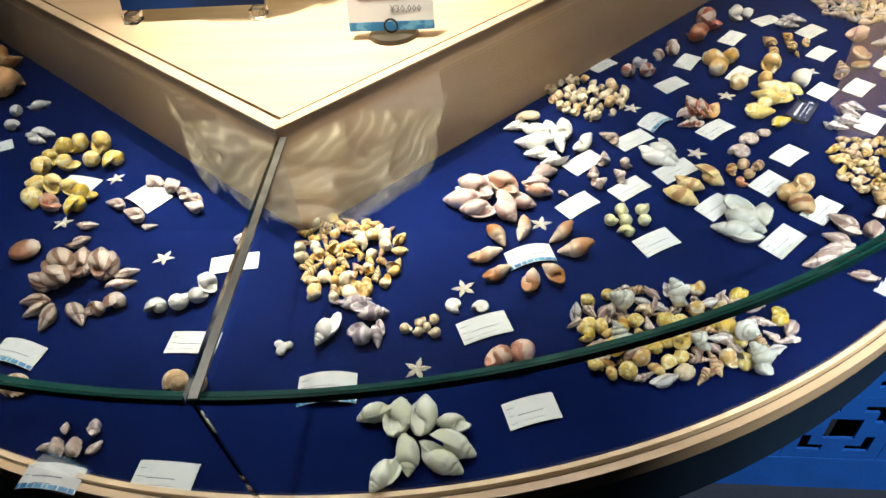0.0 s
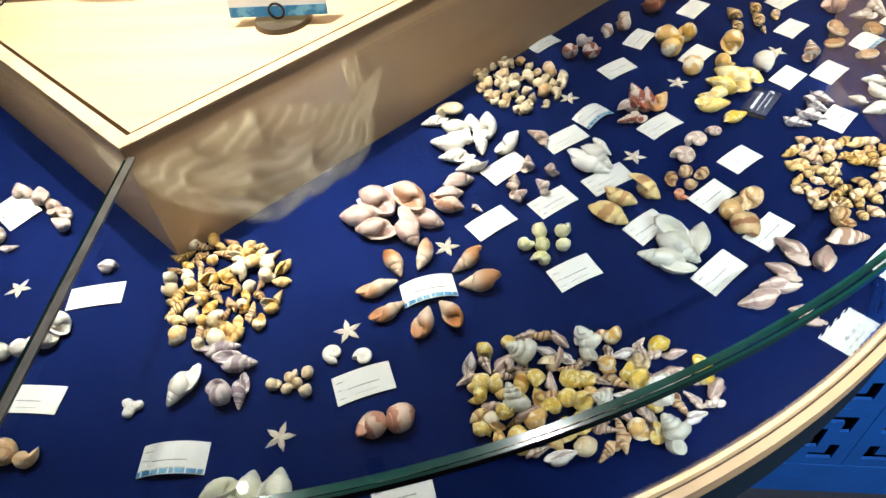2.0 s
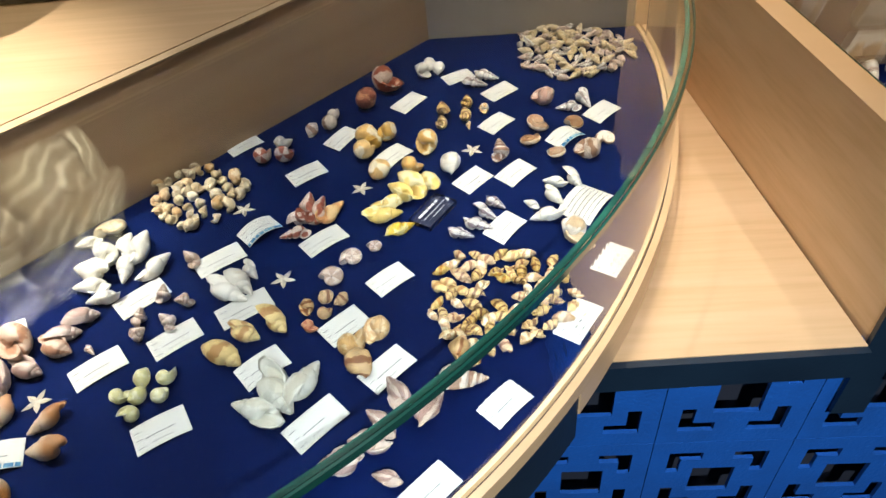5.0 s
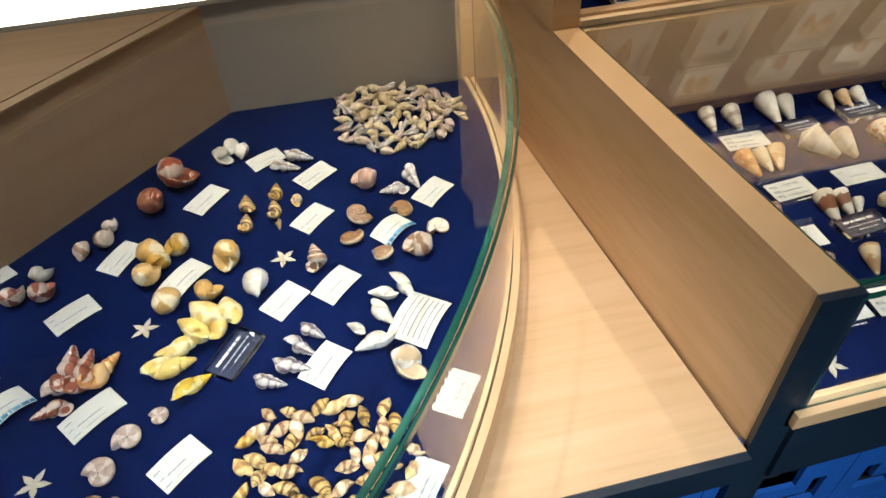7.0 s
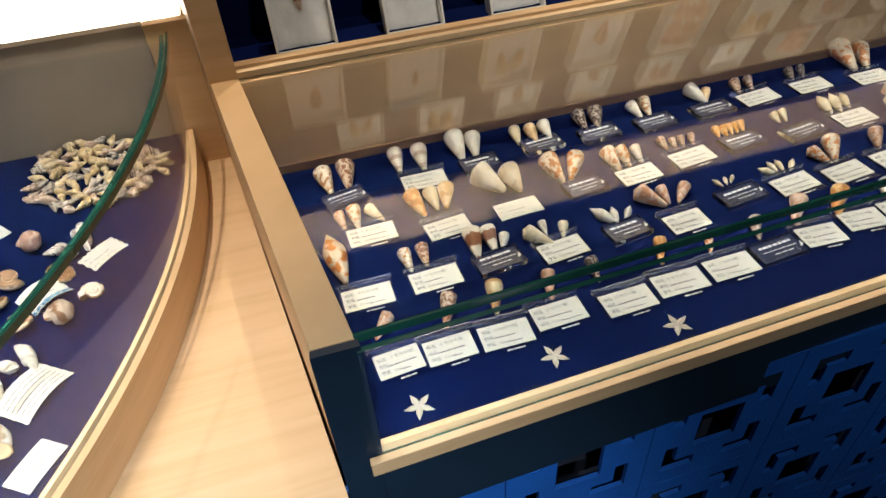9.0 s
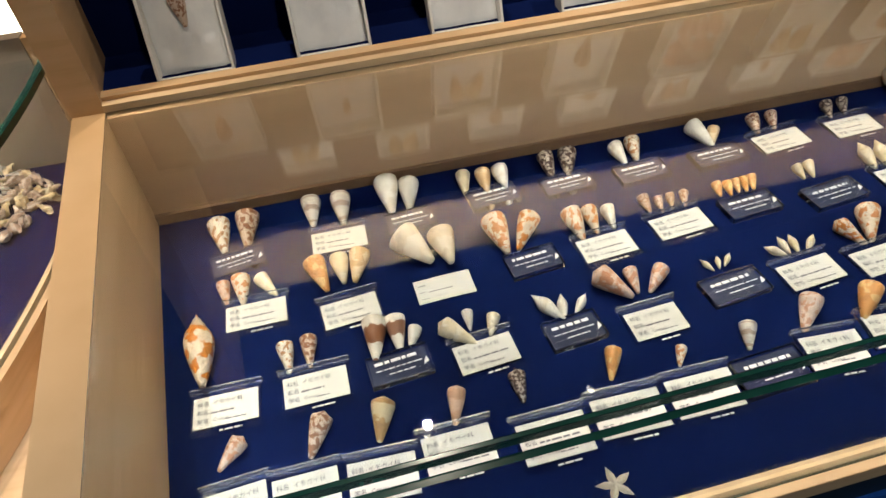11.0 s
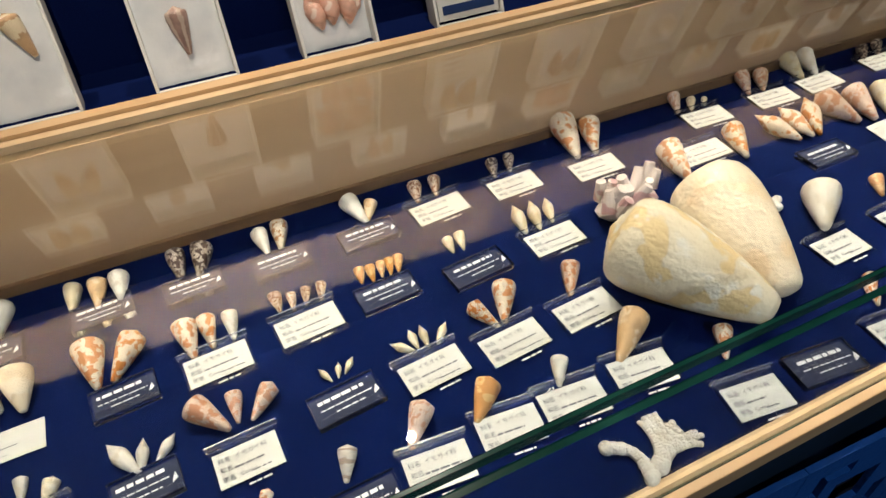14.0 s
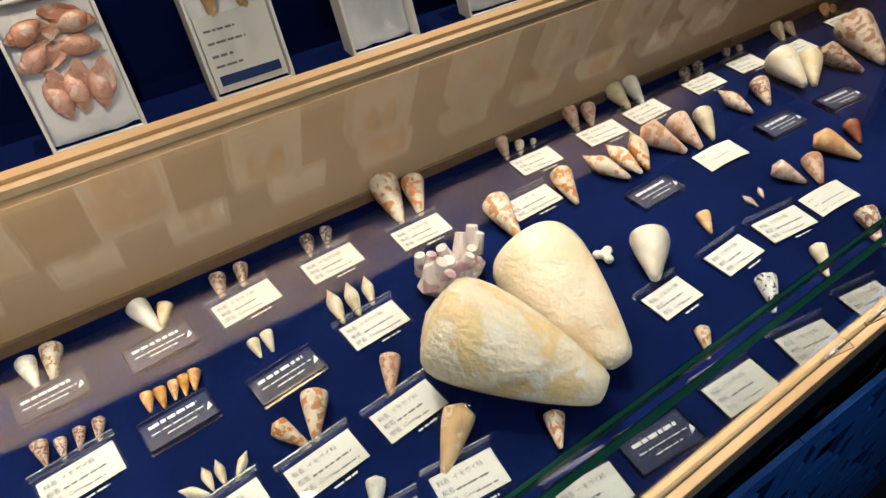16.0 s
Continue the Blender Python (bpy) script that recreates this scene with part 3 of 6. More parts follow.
# style: words, base, second, mode, frequency, amount
STYLES = {
    "white": ("white", WHITE, (0.66, 0.60, 0.50), "mottle", 4, 0.3),
    "whitebig": ("greyish white", (0.70, 0.70, 0.62), (0.58, 0.56, 0.46), "ray", 3, 0.3),
    "whitebigcone": ("pale cream", (0.76, 0.70, 0.60), (0.66, 0.58, 0.46), "mottle", 5, 0.4),
    "bigwhite": ("white and tan", (0.78, 0.74, 0.66), (0.55, 0.38, 0.2), "ray", 1.3, 0.25),
    "egg": ("glossy ivory white", (0.80, 0.80, 0.66), (0.72, 0.72, 0.52), "mottle", 3, 0.5),
    "orange": ("orange", (0.66, 0.30, 0.08), (0.75, 0.48, 0.2), "mottle", 4, 0.5),
    "redorange": ("reddish orange", (0.50, 0.14, 0.05), (0.6, 0.28, 0.12), "mottle", 4, 0.5),
    "yellow": ("yellow", (0.74, 0.52, 0.10), (0.80, 0.70, 0.36), "mottle", 4, 0.5),
    "lime": ("pale greenish yellow", (0.72, 0.68, 0.34), (0.76, 0.74, 0.52), "mottle", 4, 0.5),
    "pink": ("salmon pink", (0.70, 0.36, 0.24), (0.76, 0.56, 0.46), "mottle", 3, 0.5),
    "mauve": ("greyish pink", (0.52, 0.38, 0.31), (0.68, 0.56, 0.48), "ray", 4, 0.45),
    "mauvedark": ("mauve and brown striped", (0.40, 0.26, 0.22), (0.60, 0.48, 0.40), "ray", 5, 0.4),
    "brownstripe": ("brown and white striped", (0.64, 0.52, 0.42), (0.26, 0.15, 0.10), "ray", 5, 0.42),
    "brownwhite": ("brown and white banded", (0.66, 0.54, 0.44), (0.30, 0.16, 0.09), "band", 3, 0.42),
    "greystripe": ("grey and violet striped", (0.66, 0.62, 0.60), (0.22, 0.17, 0.19), "ray", 4, 0.42),
    "whitestripe": ("white with grey stripes", (0.74, 0.70, 0.66), (0.34, 0.27, 0.25), "ray", 4, 0.3),
    "tan": ("tan", TAN, (0.72, 0.54, 0.32), "mottle", 4, 0.5),
    "tanstripe": ("tan and cream banded", (0.62, 0.42, 0.22), (0.26, 0.11, 0.045), "band", 4, 0.32),
    "tanband": ("tan and cream banded", (0.58, 0.36, 0.18), CREAM, "band", 3, 0.45),
    "tanpink": ("pinkish tan", (0.56, 0.32, 0.2), (0.64, 0.42, 0.3), "band", 4, 0.5),
    "purple": ("violet and white striped", (0.66, 0.58, 0.56), (0.30, 0.22, 0.25), "band", 3, 0.45),
    "beige": ("beige", (0.70, 0.54, 0.32), (0.76, 0.64, 0.44), "mottle", 4, 0.5),
    "redstripe": ("reddish brown banded", (0.50, 0.20, 0.11), (0.72, 0.50, 0.36), "band", 2, 0.35),
    "redwhite": ("red-brown and white", (0.68, 0.54, 0.46), (0.32, 0.08, 0.04), "ray", 3, 0.5),
    "redbrown": ("red-brown", (0.30, 0.085, 0.04), (0.45, 0.2, 0.1), "mottle", 3, 0.4),
    "red": ("red-brown", (0.36, 0.09, 0.045), (0.55, 0.3, 0.2), "mottle", 3, 0.4),
    "pinkbig": ("pinkish white striped", (0.64, 0.50, 0.44), (0.46, 0.30, 0.26), "ray", 2.5, 0.4),
    "pinkorange": ("pinkish and brown striped", (0.62, 0.44, 0.34), (0.40, 0.20, 0.12), "ray", 3, 0.4),
    "pinkbrown": ("pinkish brown", (0.56, 0.34, 0.27), (0.66, 0.48, 0.4), "mottle", 4, 0.5),
    "browntip": ("white and brown", (0.70, 0.52, 0.36), (0.42, 0.18, 0.06), "tip", 3, 0.5),
    "goldband": ("golden yellow banded", (0.74, 0.54, 0.2), (0.44, 0.22, 0.05), "band", 3, 0.32),
    "gold": ("golden tan", (0.68, 0.40, 0.10), (0.76, 0.66, 0.46), "mottle", 2.2, 0.5),
    "goldstripe": ("golden banded", (0.66, 0.46, 0.18), (0.20, 0.09, 0.03), "band", 5, 0.38),
    "brown": ("brown banded", (0.34, 0.18, 0.08), (0.68, 0.52, 0.36), "band", 2, 0.40),
    "whitebrown": ("white and brown banded", (0.70, 0.60, 0.48), (0.30, 0.15, 0.07), "band", 2, 0.42),
    "spotted": ("white with brown spots", (0.76, 0.68, 0.56), (0.40, 0.20, 0.08), "spot", 9, 0.45),
    "brownspot": ("brown mottled", (0.62, 0.48, 0.38), (0.26, 0.11, 0.05), "spot", 10, 0.6),
    "pinkspot": ("pinkish mottled", (0.68, 0.50, 0.40), (0.52, 0.24, 0.13), "spot", 7, 0.5),
    "orangespot": ("white with orange blotches", (0.76, 0.64, 0.50), (0.54, 0.20, 0.05), "spot", 7, 0.55),
    "dark": ("dark brown mottled", (0.50, 0.42, 0.36), (0.06, 0.03, 0.02), "spot", 11, 0.7),
    "dotted": ("white with black dots", (0.76, 0.74, 0.70), (0.03, 0.03, 0.03), "spot", 12, 0.35),
    "cream": ("cream", CREAM, (0.80, 0.72, 0.56), "mottle", 4, 0.5),
    "creamwide": ("cream", (0.78, 0.66, 0.48), (0.82, 0.74, 0.6), "band", 4, 0.5),
    "whiteband": ("white with fine bands", (0.74, 0.68, 0.60), (0.42, 0.32, 0.25), "band", 7, 0.25),
    "banded": ("brown and white banded", (0.76, 0.70, 0.60), (0.24, 0.09, 0.035), "band", 3.5, 0.5),
}
inner_shell = material("shell_inside", (0.66, 0.56, 0.46), 0.35, grain=[((0.40, 0.28, 0.20), 4, 0.4, 0.7)])
PAINT = {key: shell_material("shell_" + key, s[1], s[2], s[3], s[4], s[5]) for key, s in STYLES.items()}
MESHES = {}
KINDS = {"cone": "cone_shell", "spindle": "spindle_shell", "long": "snail_shell", "turret": "turret_shell", "globe": "round_snail_shell", "flat": "flat_coiled_shell", "snail": "flat_coiled_shell", "top": "top_shell"}
WORDS = {"cone": "cone shell", "spindle": "spindle-shaped shell", "long": "long snail shell", "turret": "turret snail shell", "globe": "round snail shell", "flat": "flat coiled shell", "snail": "flat coiled snail shell", "top": "top-shaped shell"}
shell_dice = random.Random(7)


def shell_data(kind, style):
    form = {("cone", "creamwide"): "wide", ("cone", "whitebigcone"): "wide", ("long", "egg"): "fat", ("long", "goldstripe"): "fat", ("long", "tanstripe"): "fat", ("long", "tanband"): "fat", ("long", "pinkbig"): "fat", ("long", "goldband"): "fat", ("long", "pinkorange"): "fat", ("long", "pink"): "fat"}.get((kind, style), kind)
    n = shell_dice.randrange(len(SHAPES[form]))
    if (form, style, n) not in MESHES:
        me = SHAPES[form][n].copy()
        me.name = WORDS[kind].replace(" ", "_").replace("-", "_")
        me.materials.clear()
        me.materials.append(PAINT[style])
        me.materials.append(inner_shell)
        lows = min(v.co.z for v in me.vertices)
        MESHES[form, style, n] = (me, lows)
    return MESHES[form, style, n]


def sea_shell(kind, style, x, y, turn, size, z=FELT, group="", roll=None, pitch=None, where=" lying on navy felt"):
    me, _ = shell_data(kind, style)
    ob = new(KINDS[kind], me)
    size *= {"long": 1.06, "turret": 1.08, "globe": 1.08, "top": 1.06}.get(kind, 1.0)
    roll = shell_dice.uniform(-35, 35) + shell_dice.choice((0, 0, 150)) if roll is None else roll
    if pitch is None:
        pitch = {"cone": 14, "spindle": 8, "long": 8, "turret": 7, "globe": -25, "flat": -78, "snail": -72, "top": -35}[kind] + shell_dice.uniform(-4, 4)
    turned = pose(0, 0, 0, 0, 0, turn + shell_dice.uniform(-4, 4)) @ pose(0, 0, 0, 0, pitch, 0) @ pose(0, 0, 0, roll, 0, 0) @ Matrix.Diagonal((size, size, size, 1))
    low = min((turned @ v.co).z for v in me.vertices)
    ob.matrix_world = Matrix.Translation((x, y, z - low - 0.0004)) @ turned
    return tagged(ob, STYLES[style][0] + " " + WORDS[kind] + where, "shell", group)


PILES = {
    "gold": ((("long", "goldband"), ("globe", "gold"), ("turret", "goldstripe"), ("globe", "cream"), ("turret", "tanstripe")), "golden shells in a heap"),
    "cream": ((("globe", "beige"), ("globe", "cream"), ("top", "beige"), ("globe", "tan")), "cream shells in a heap"),
    "mixed": ((("globe", "yellow"), ("turret", "brownwhite"), ("long", "whitestripe"), ("globe", "beige"), ("turret", "mauve"), ("long", "mauvedark"), ("globe", "yellow"), ("globe", "gold"), ("turret", "tanstripe"), ("long", "goldband"), ("turret", "brownstripe")), "mixed shells in a heap"),
    "spotted": ((("long", "goldband"), ("long", "goldstripe"), ("long", "tanstripe"), ("long", "goldstripe"), ("long", "tanband")), "golden spotted shells in a ring"),
    "coral": ((("turret", "whitestripe"), ("long", "mauve"), ("turret", "mauve"), ("long", "beige"), ("turret", "beige")), "pale shells in a heap"),
}


def shell_pile(style, centre, ea, eb, count, size):
    """A heap of separate shells inside an ellipse given by its centre and two half axes."""
    dice = random.Random(len(style) + count)
    kinds, group = PILES[style]
    spots, tries = [], 0
    size *= 0.96 if style == "spotted" else 1.06
    gap = size * 0.54
    while len(spots) < count and tries < 9000:
        tries += 1
        r, a = math.sqrt(dice.random()), dice.uniform(0, 2 * math.pi)
        if style == "spotted" and r < 0.22:
            continue
        r *= 1 + 0.08 * math.sin(3 * a + 1)
        x = centre[0] + ea[0] * r * math.cos(a) + eb[0] * r * math.sin(a)
        y = centre[1] + ea[1] * r * math.cos(a) + eb[1] * r * math.sin(a)
        if all((x - p) ** 2 + (y - q) ** 2 > gap * gap for p, q, _ in spots):
            spots.append((x, y, 0.0))
        elif tries > 2500 and style not in ("spotted", "cream") and r < 0.8 and all((x - p) ** 2 + (y - q) ** 2 > (gap * 0.55) ** 2 for p, q, _ in spots):
            spots.append((x, y, size * 0.3))
    for x, y, up in spots:
        kind, look_style = dice.choice(kinds)
        sea_shell(kind, look_style, x, y, dice.uniform(0, 360), size * dice.uniform(0.85, 1.15) * (1.0 if kind in ("long", "turret") else 0.8), FELT + up, group, roll=dice.uniform(-180, 180), pitch=dice.uniform(-15, 15) if kind in ("long", "turret") else dice.uniform(-40, 40), where=" heaped on navy felt")
    if style == "mixed":
        for dx, dy, s in ((-0.055, 0.03, 0.032), (0.01, 0.04, 0.034), (0.07, -0.01, 0.034), (0.075, -0.045, 0.036), (-0.06, -0.02, 0.03), (0.02, -0.02, 0.026)):
            sea_shell(dice.choice(("top", "long")), "whitebig", centre[0] + dx, centre[1] + dy, dice.uniform(0, 360), s, FELT + 0.008, group, where=" heaped on navy felt")


paper = material("white_paper", (0.67, 0.67, 0.63), 0.7, grain=[((0.61, 0.61, 0.57), 14, 0.4, 0.7)], vary=0.05)
ink = material("grey_ink", (0.16, 0.16, 0.18), 0.7)
blue_print = material("blue_print", (0.02, 0.16, 0.33), 0.5, grain=[((0.12, 0.34, 0.5), 60, 0.5, 0.6)])
white_print = material("white_print", (0.8, 0.8, 0.8), 0.6)
acrylic = glass_material("clear_acrylic", (0.97, 0.98, 1.0))
frosted = glass_material("polished_acrylic_edge", (0.95, 0.97, 1.0), 0.25)
dark_film = material("dark_blue_film", (0.022, 0.027, 0.055), 0.7, spec=0.1, grain=[((0.035, 0.042, 0.08), 20, 0.4, 0.7)])
star_skin = material("starfish_skin", (0.76, 0.68, 0.54), 0.75, grain=[((0.62, 0.52, 0.38), 60, 0.45, 0.65)], bump=0.6, bump_scale=400)
card_dice = random.Random(3)


def sheet(w, d, thick, bow, lift, bm=None, x0=0.0, y0=0.0, steps=6):
    """A thin sheet whose middle or ends rise a little, from x0, y0."""
    bm = bm or bmesh.new()
    top, under = [], []
    for i in range(steps + 1):
        u = i / steps
        z = bow * (1 - (2 * u - 1) ** 2) + thick
        for rows, dz in ((top, 0.0), (under, -thick)):
            rows.append([bm.verts.new((x0 + w * u, y0, z + dz)), bm.verts.new((x0 + w * u, y0 + d, z + dz + lift))])
    for i in range(steps):
        bm.faces.new((top[i][0], top[i + 1][0], top[i + 1][1], top[i][1]))
        bm.faces.new((under[i][1], under[i + 1][1], under[i + 1][0], under[i][0]))
        for k in (0, 1):
            bm.faces.new((top[i][k], under[i][k], under[i + 1][k], top[i + 1][k]))
    for i in (0, steps):
        bm.faces.new((top[i][0], top[i][1], under[i][1], under[i][0]))
    bmesh.ops.recalc_face_normals(bm, faces=bm.faces)
    return bm


def bars(rows, w, d, z, bow, lift, dice, thin=1.0):
    """Lines of unreadable writing as thin broken bars, on a sheet's own curve."""
    bm = bmesh.new()
    for v0, hgt, a, b in rows:
        x = a
        while x < b:
            run = min(dice.uniform(0.05, 0.16), b - x)
            for k in range(2):
                u0, u1 = x + run * k / 2, x + run * (k + 1) / 2
                quad = []
                for u, v in ((u0, v0), (u1, v0), (u1, v0 + hgt * thin), (u0, v0 + hgt * thin)):
                    quad.append(bm.verts.new((w * u, d * v, z + bow * (1 - (2 * u - 1) ** 2) + lift * v)))
                bm.faces.new(quad)
            x += run + dice.uniform(0.015, 0.03)
    return bm


def name_card(x, y, turn, w, style="plain"):
    d = 0.031 if style != "note" else 0.045
    bow = card_dice.uniform(0.0005, 0.003) if style == "plain" else 0.007
    lift = card_dice.uniform(0.0, 0.003)
    words = {"plain": "small white handwritten name card lying on navy felt", "blue": "bowed white name card with a blue printed edge", "note": "curled white paper note with printed lines"}[style]
    ob = thing("name_card", x, y, FELT + 0.0006, words, "name card", "name cards")
    part("paper", sheet(w, d, 0.0006, bow, lift), paper, ob)
    rows = [(0.72, 0.06, 0.06, 0.2), (0.45, 0.05, 0.06, 0.16), (0.40, 0.07, 0.22, card_dice.uniform(0.6, 0.85)), (0.16, 0.05, 0.06, 0.2), (0.17, 0.04, 0.3, card_dice.uniform(0.5, 0.8))]
    if style == "note":
        rows = [(0.12 + 0.13 * k, 0.05, 0.08, 0.92) for k in range(6)]
    part("writing", bars(rows, w, d, 0.0009, bow, lift, card_dice, 0.5), ink, ob, "grey handwriting")
    if style == "blue":
        part("printed_edge", bars([(0.01, 0.15, 0.0, 0.985)], w, d, 0.00085, bow, lift, random.Random(1)), blue_print, ob, "blue printed edge")
    ob.matrix_world = pose(x, y, FELT + 0.0006, 0, 0, turn)
    return ob


def lettering(words, size, mat, parent, m, name="lettering", align="CENTER"):
    if (words, size) not in LETTERS:
        data = bpy.data.curves.new(name, "FONT")
        data.body, data.size, data.align_x, data.extrude, data.resolution_u = words, size, align, 0.0001, 1
        ob = new(name, data)
        ob.data.materials.append(mat)
        bpy.context.view_layer.update()
        LETTERS[words, size] = bpy.data.meshes.new_from_object(ob.evaluated_get(bpy.context.evaluated_depsgraph_get()))
        bpy.data.objects.remove(ob)
    flat = new(name, LETTERS[words, size])
    flat.parent, flat.matrix_local = parent, m
    return flat


LETTERS = {}


def stand_card(x, y, turn, w):
    """A white slip on a clear acrylic plate with a bent-up back edge and a lower lip."""
    d = 0.036
    ob = thing("label_stand", x, y, FELT, "white printed name slip on a clear acrylic stand", "name card", "label stands")
    base = box(-0.0025, w + 0.0025, -0.007, d + 0.002, 0.0, 0.002, bevel=0.0005)
    part("acrylic_plate", base, acrylic, ob, "clear acrylic plate").visible_shadow = False
    part("back_edge", box(-0.004, w + 0.004, d + 0.002, d + 0.0038, 0.0, 0.007, bevel=0.0005), frosted, ob, "bright polished back edge").visible_shadow = False
    slip = d * 0.86
    part("paper", sheet(w, slip, 0.0005, 0.0, 0.0, x0=0.0, y0=0.001, steps=2), paper, ob).location = (0, 0, 0.0022)
    for words, v in (("科名  イモガイ科", 0.69), ("和名", 0.42), ("学名  Conus", 0.15)):
        lettering(words, 0.0052, ink, ob, Matrix.Translation((w * 0.06, 0.001 + slip * v, 0.0031)), align="LEFT")
    rows = [(0.44, 0.08, 0.27, card_dice.uniform(0.62, 0.88)), (0.17, 0.06, 0.50, card_dice.uniform(0.66, 0.92))]
    part("writing", bars(rows, w, slip, 0.0031, 0.0, 0.0, card_dice, 0.7), ink, ob, "dark printed writing")
    part("lower_line", bars([(-0.14, 0.05, 0.4, 0.75)], w, slip, 0.0023, 0.0, 0.0, card_dice), white_print, ob, "white printed line")
    ob.matrix_world = pose(x, y, FELT, 2.0, 0, turn)
    return ob


def acrylic_label(x, y, turn, w):
    """A clear acrylic block with white lettering."""
    d = 0.033
    ob = thing("acrylic_label_block", x, y, FELT, "clear acrylic label block with white lettering on dark film", "label block", "acrylic labels")
    part("block", box(0, w, 0, d, 0.0013, 0.009, bevel=0.001), acrylic, ob, "clear acrylic block").visible_shadow = False
    part("film", box(0.002, w - 0.002, 0.002, d - 0.002, 0.0001, 0.0012), dark_film, ob, "dark blue film under the block")
    rows = [(0.60, 0.14, 0.12, 0.80), (0.40, 0.045, 0.12, 0.86), (0.22, 0.05, 0.3, 0.72)]
    part("lettering", bars(rows, w, d, 0.0095, 0.0, 0.0, card_dice, 0.7), white_print, ob, "white lettering")
    arrow = bmesh.new()
    arrow.faces.new([arrow.verts.new((w * a, d * b, 0.0096)) for a, b in ((0.86, 0.22), (0.95, 0.30), (0.93, 0.48), (0.89, 0.36))])
    part("emblem", arrow, white_print, ob, "small white emblem")
    ob.matrix_world = pose(x, y, FELT, 0, 0, turn)
    return ob


def star_mesh():
    bm = bmesh.new()
    top = bm.verts.new((0, 0, 0.16))
    rim, ridge = [], []
    for k in range(20):
        a = 2 * math.pi * k / 20
        far = (1.0, 0.52, 0.24, 0.52)[k % 4]
        rim.append(bm.verts.new((far * math.cos(a + (0.11 if k % 4 == 1 else -0.11 if k % 4 == 3 else 0)), far * math.sin(a + (0.11 if k % 4 == 1 else -0.11 if k % 4 == 3 else 0)), 0.0)))
    for k in range(5):
        a = 2 * math.pi * k / 5
        ridge.append(bm.verts.new((0.62 * math.cos(a), 0.62 * math.sin(a), 0.13)))
    for k in range(5):
        r, i = ridge[k], 4 * k
        bm.faces.new((r, rim[i], rim[i + 1]))
        bm.faces.new((r, rim[i - 1], rim[i]))
        bm.faces.new((top, r, rim[i + 1], rim[(i + 2) % 20]))
        bm.faces.new((top, rim[i - 2], rim[i - 1], r))
    bm.faces.new(rim[::-1])
    bmesh.ops.bevel(bm, geom=[e for e in bm.edges if not any(f.normal.z < -0.5 for f in e.link_faces)][:], offset=0.02, segments=1, affect="EDGES")
    bmesh.ops.recalc_face_normals(bm, faces=bm.faces)
    me = bpy.data.meshes.new("starfish")
    bm.to_mesh(me)
    bm.free()
    me.materials.append(star_skin)
    return me


STAR = star_mesh()


def starfish(x, y):
    ob = new("starfish", STAR)
    ob.matrix_world = pose(x, y, FELT + 0.0008, shell_dice.uniform(-3, 3), shell_dice.uniform(-3, 3), shell_dice.uniform(0, 72)) @ Matrix.Diagonal((0.0165, 0.0165, 0.0165, 1))
    return tagged(ob, "small dried cream starfish lying on navy felt", "starfish", "starfish")


coral_white = material("coral_white", (0.78, 0.74, 0.66), 0.8, grain=[((0.66, 0.60, 0.5), 90, 0.45, 0.65)], bump=0.8, bump_scale=500)


def lump(bm, at, r, squash=1.0, dice=shell_dice):
    m = Matrix.Translation(at) @ Matrix.Diagonal((r * dice.uniform(0.85, 1.2), r * dice.uniform(0.85, 1.2), r * squash, 1))
    bmesh.ops.create_icosphere(bm, subdivisions=2, radius=1, matrix=m)


def coral_bit(x, y, size):
    bm = bmesh.new()
    for k in range(3):
        a = 2.1 * k + 0.4
        for s in range(3):
            lump(bm, (size * 0.14 * s * math.cos(a), size * 0.14 * s * math.sin(a), size * 0.2), size * 0.2, 0.9)
    ob = part("coral_fragment", bm, coral_white)
    ob.location = (x, y, FELT)
    tagged(ob, "small three-armed cream coral fragment on felt", "coral")


def pebble(x, y, size):
    bm = bmesh.new()
    lump(bm, (0, 0, size * 0.2), size * 0.42, 0.5)
    for v in bm.verts:
        v.co.x *= 1.25
    ob = part("oval_shell", bm, PAINT["brownspot"])
    ob.location = (x, y, FELT)
    tagged(ob, "oval brown mottled shell lying on navy felt", "shell")


def coral_finger(x, y, turn, size):
    bm = bmesh.new()
    for k in range(9):
        u = k / 8
        lump(bm, (size * u, size * 0.22 * math.sin(3.4 * u), size * 0.16), size * (0.17 - 0.05 * math.sin(math.pi * u)), 0.9)
    ob = part("coral_finger", bm, coral_white)
    ob.matrix_world = pose(x, y, FELT, 0, 0, turn)
    tagged(ob, "finger-shaped white coral piece lying on felt", "coral")


def coral_fan(x, y, turn, size):
    bm = bmesh.new()
    dice = random.Random(11)
    for k in range(13):
        a = radians(-36 + 6 * k)
        reach = size * dice.uniform(0.78, 1.05)
        for s in range(15):
            u = s / 14
            lump(bm, (reach * u * math.cos(a * u), reach * u * math.sin(a * u), size * 0.10 + dice.uniform(0, 0.002)), size * (0.15 - 0.09 * u), 0.8, dice)
    ob = part("coral_fan", bm, coral_white)
    ob.matrix_world = pose(x, y, FELT, 0, 0, turn)
    tagged(ob, "fan-shaped branching white coral lying on felt", "coral")


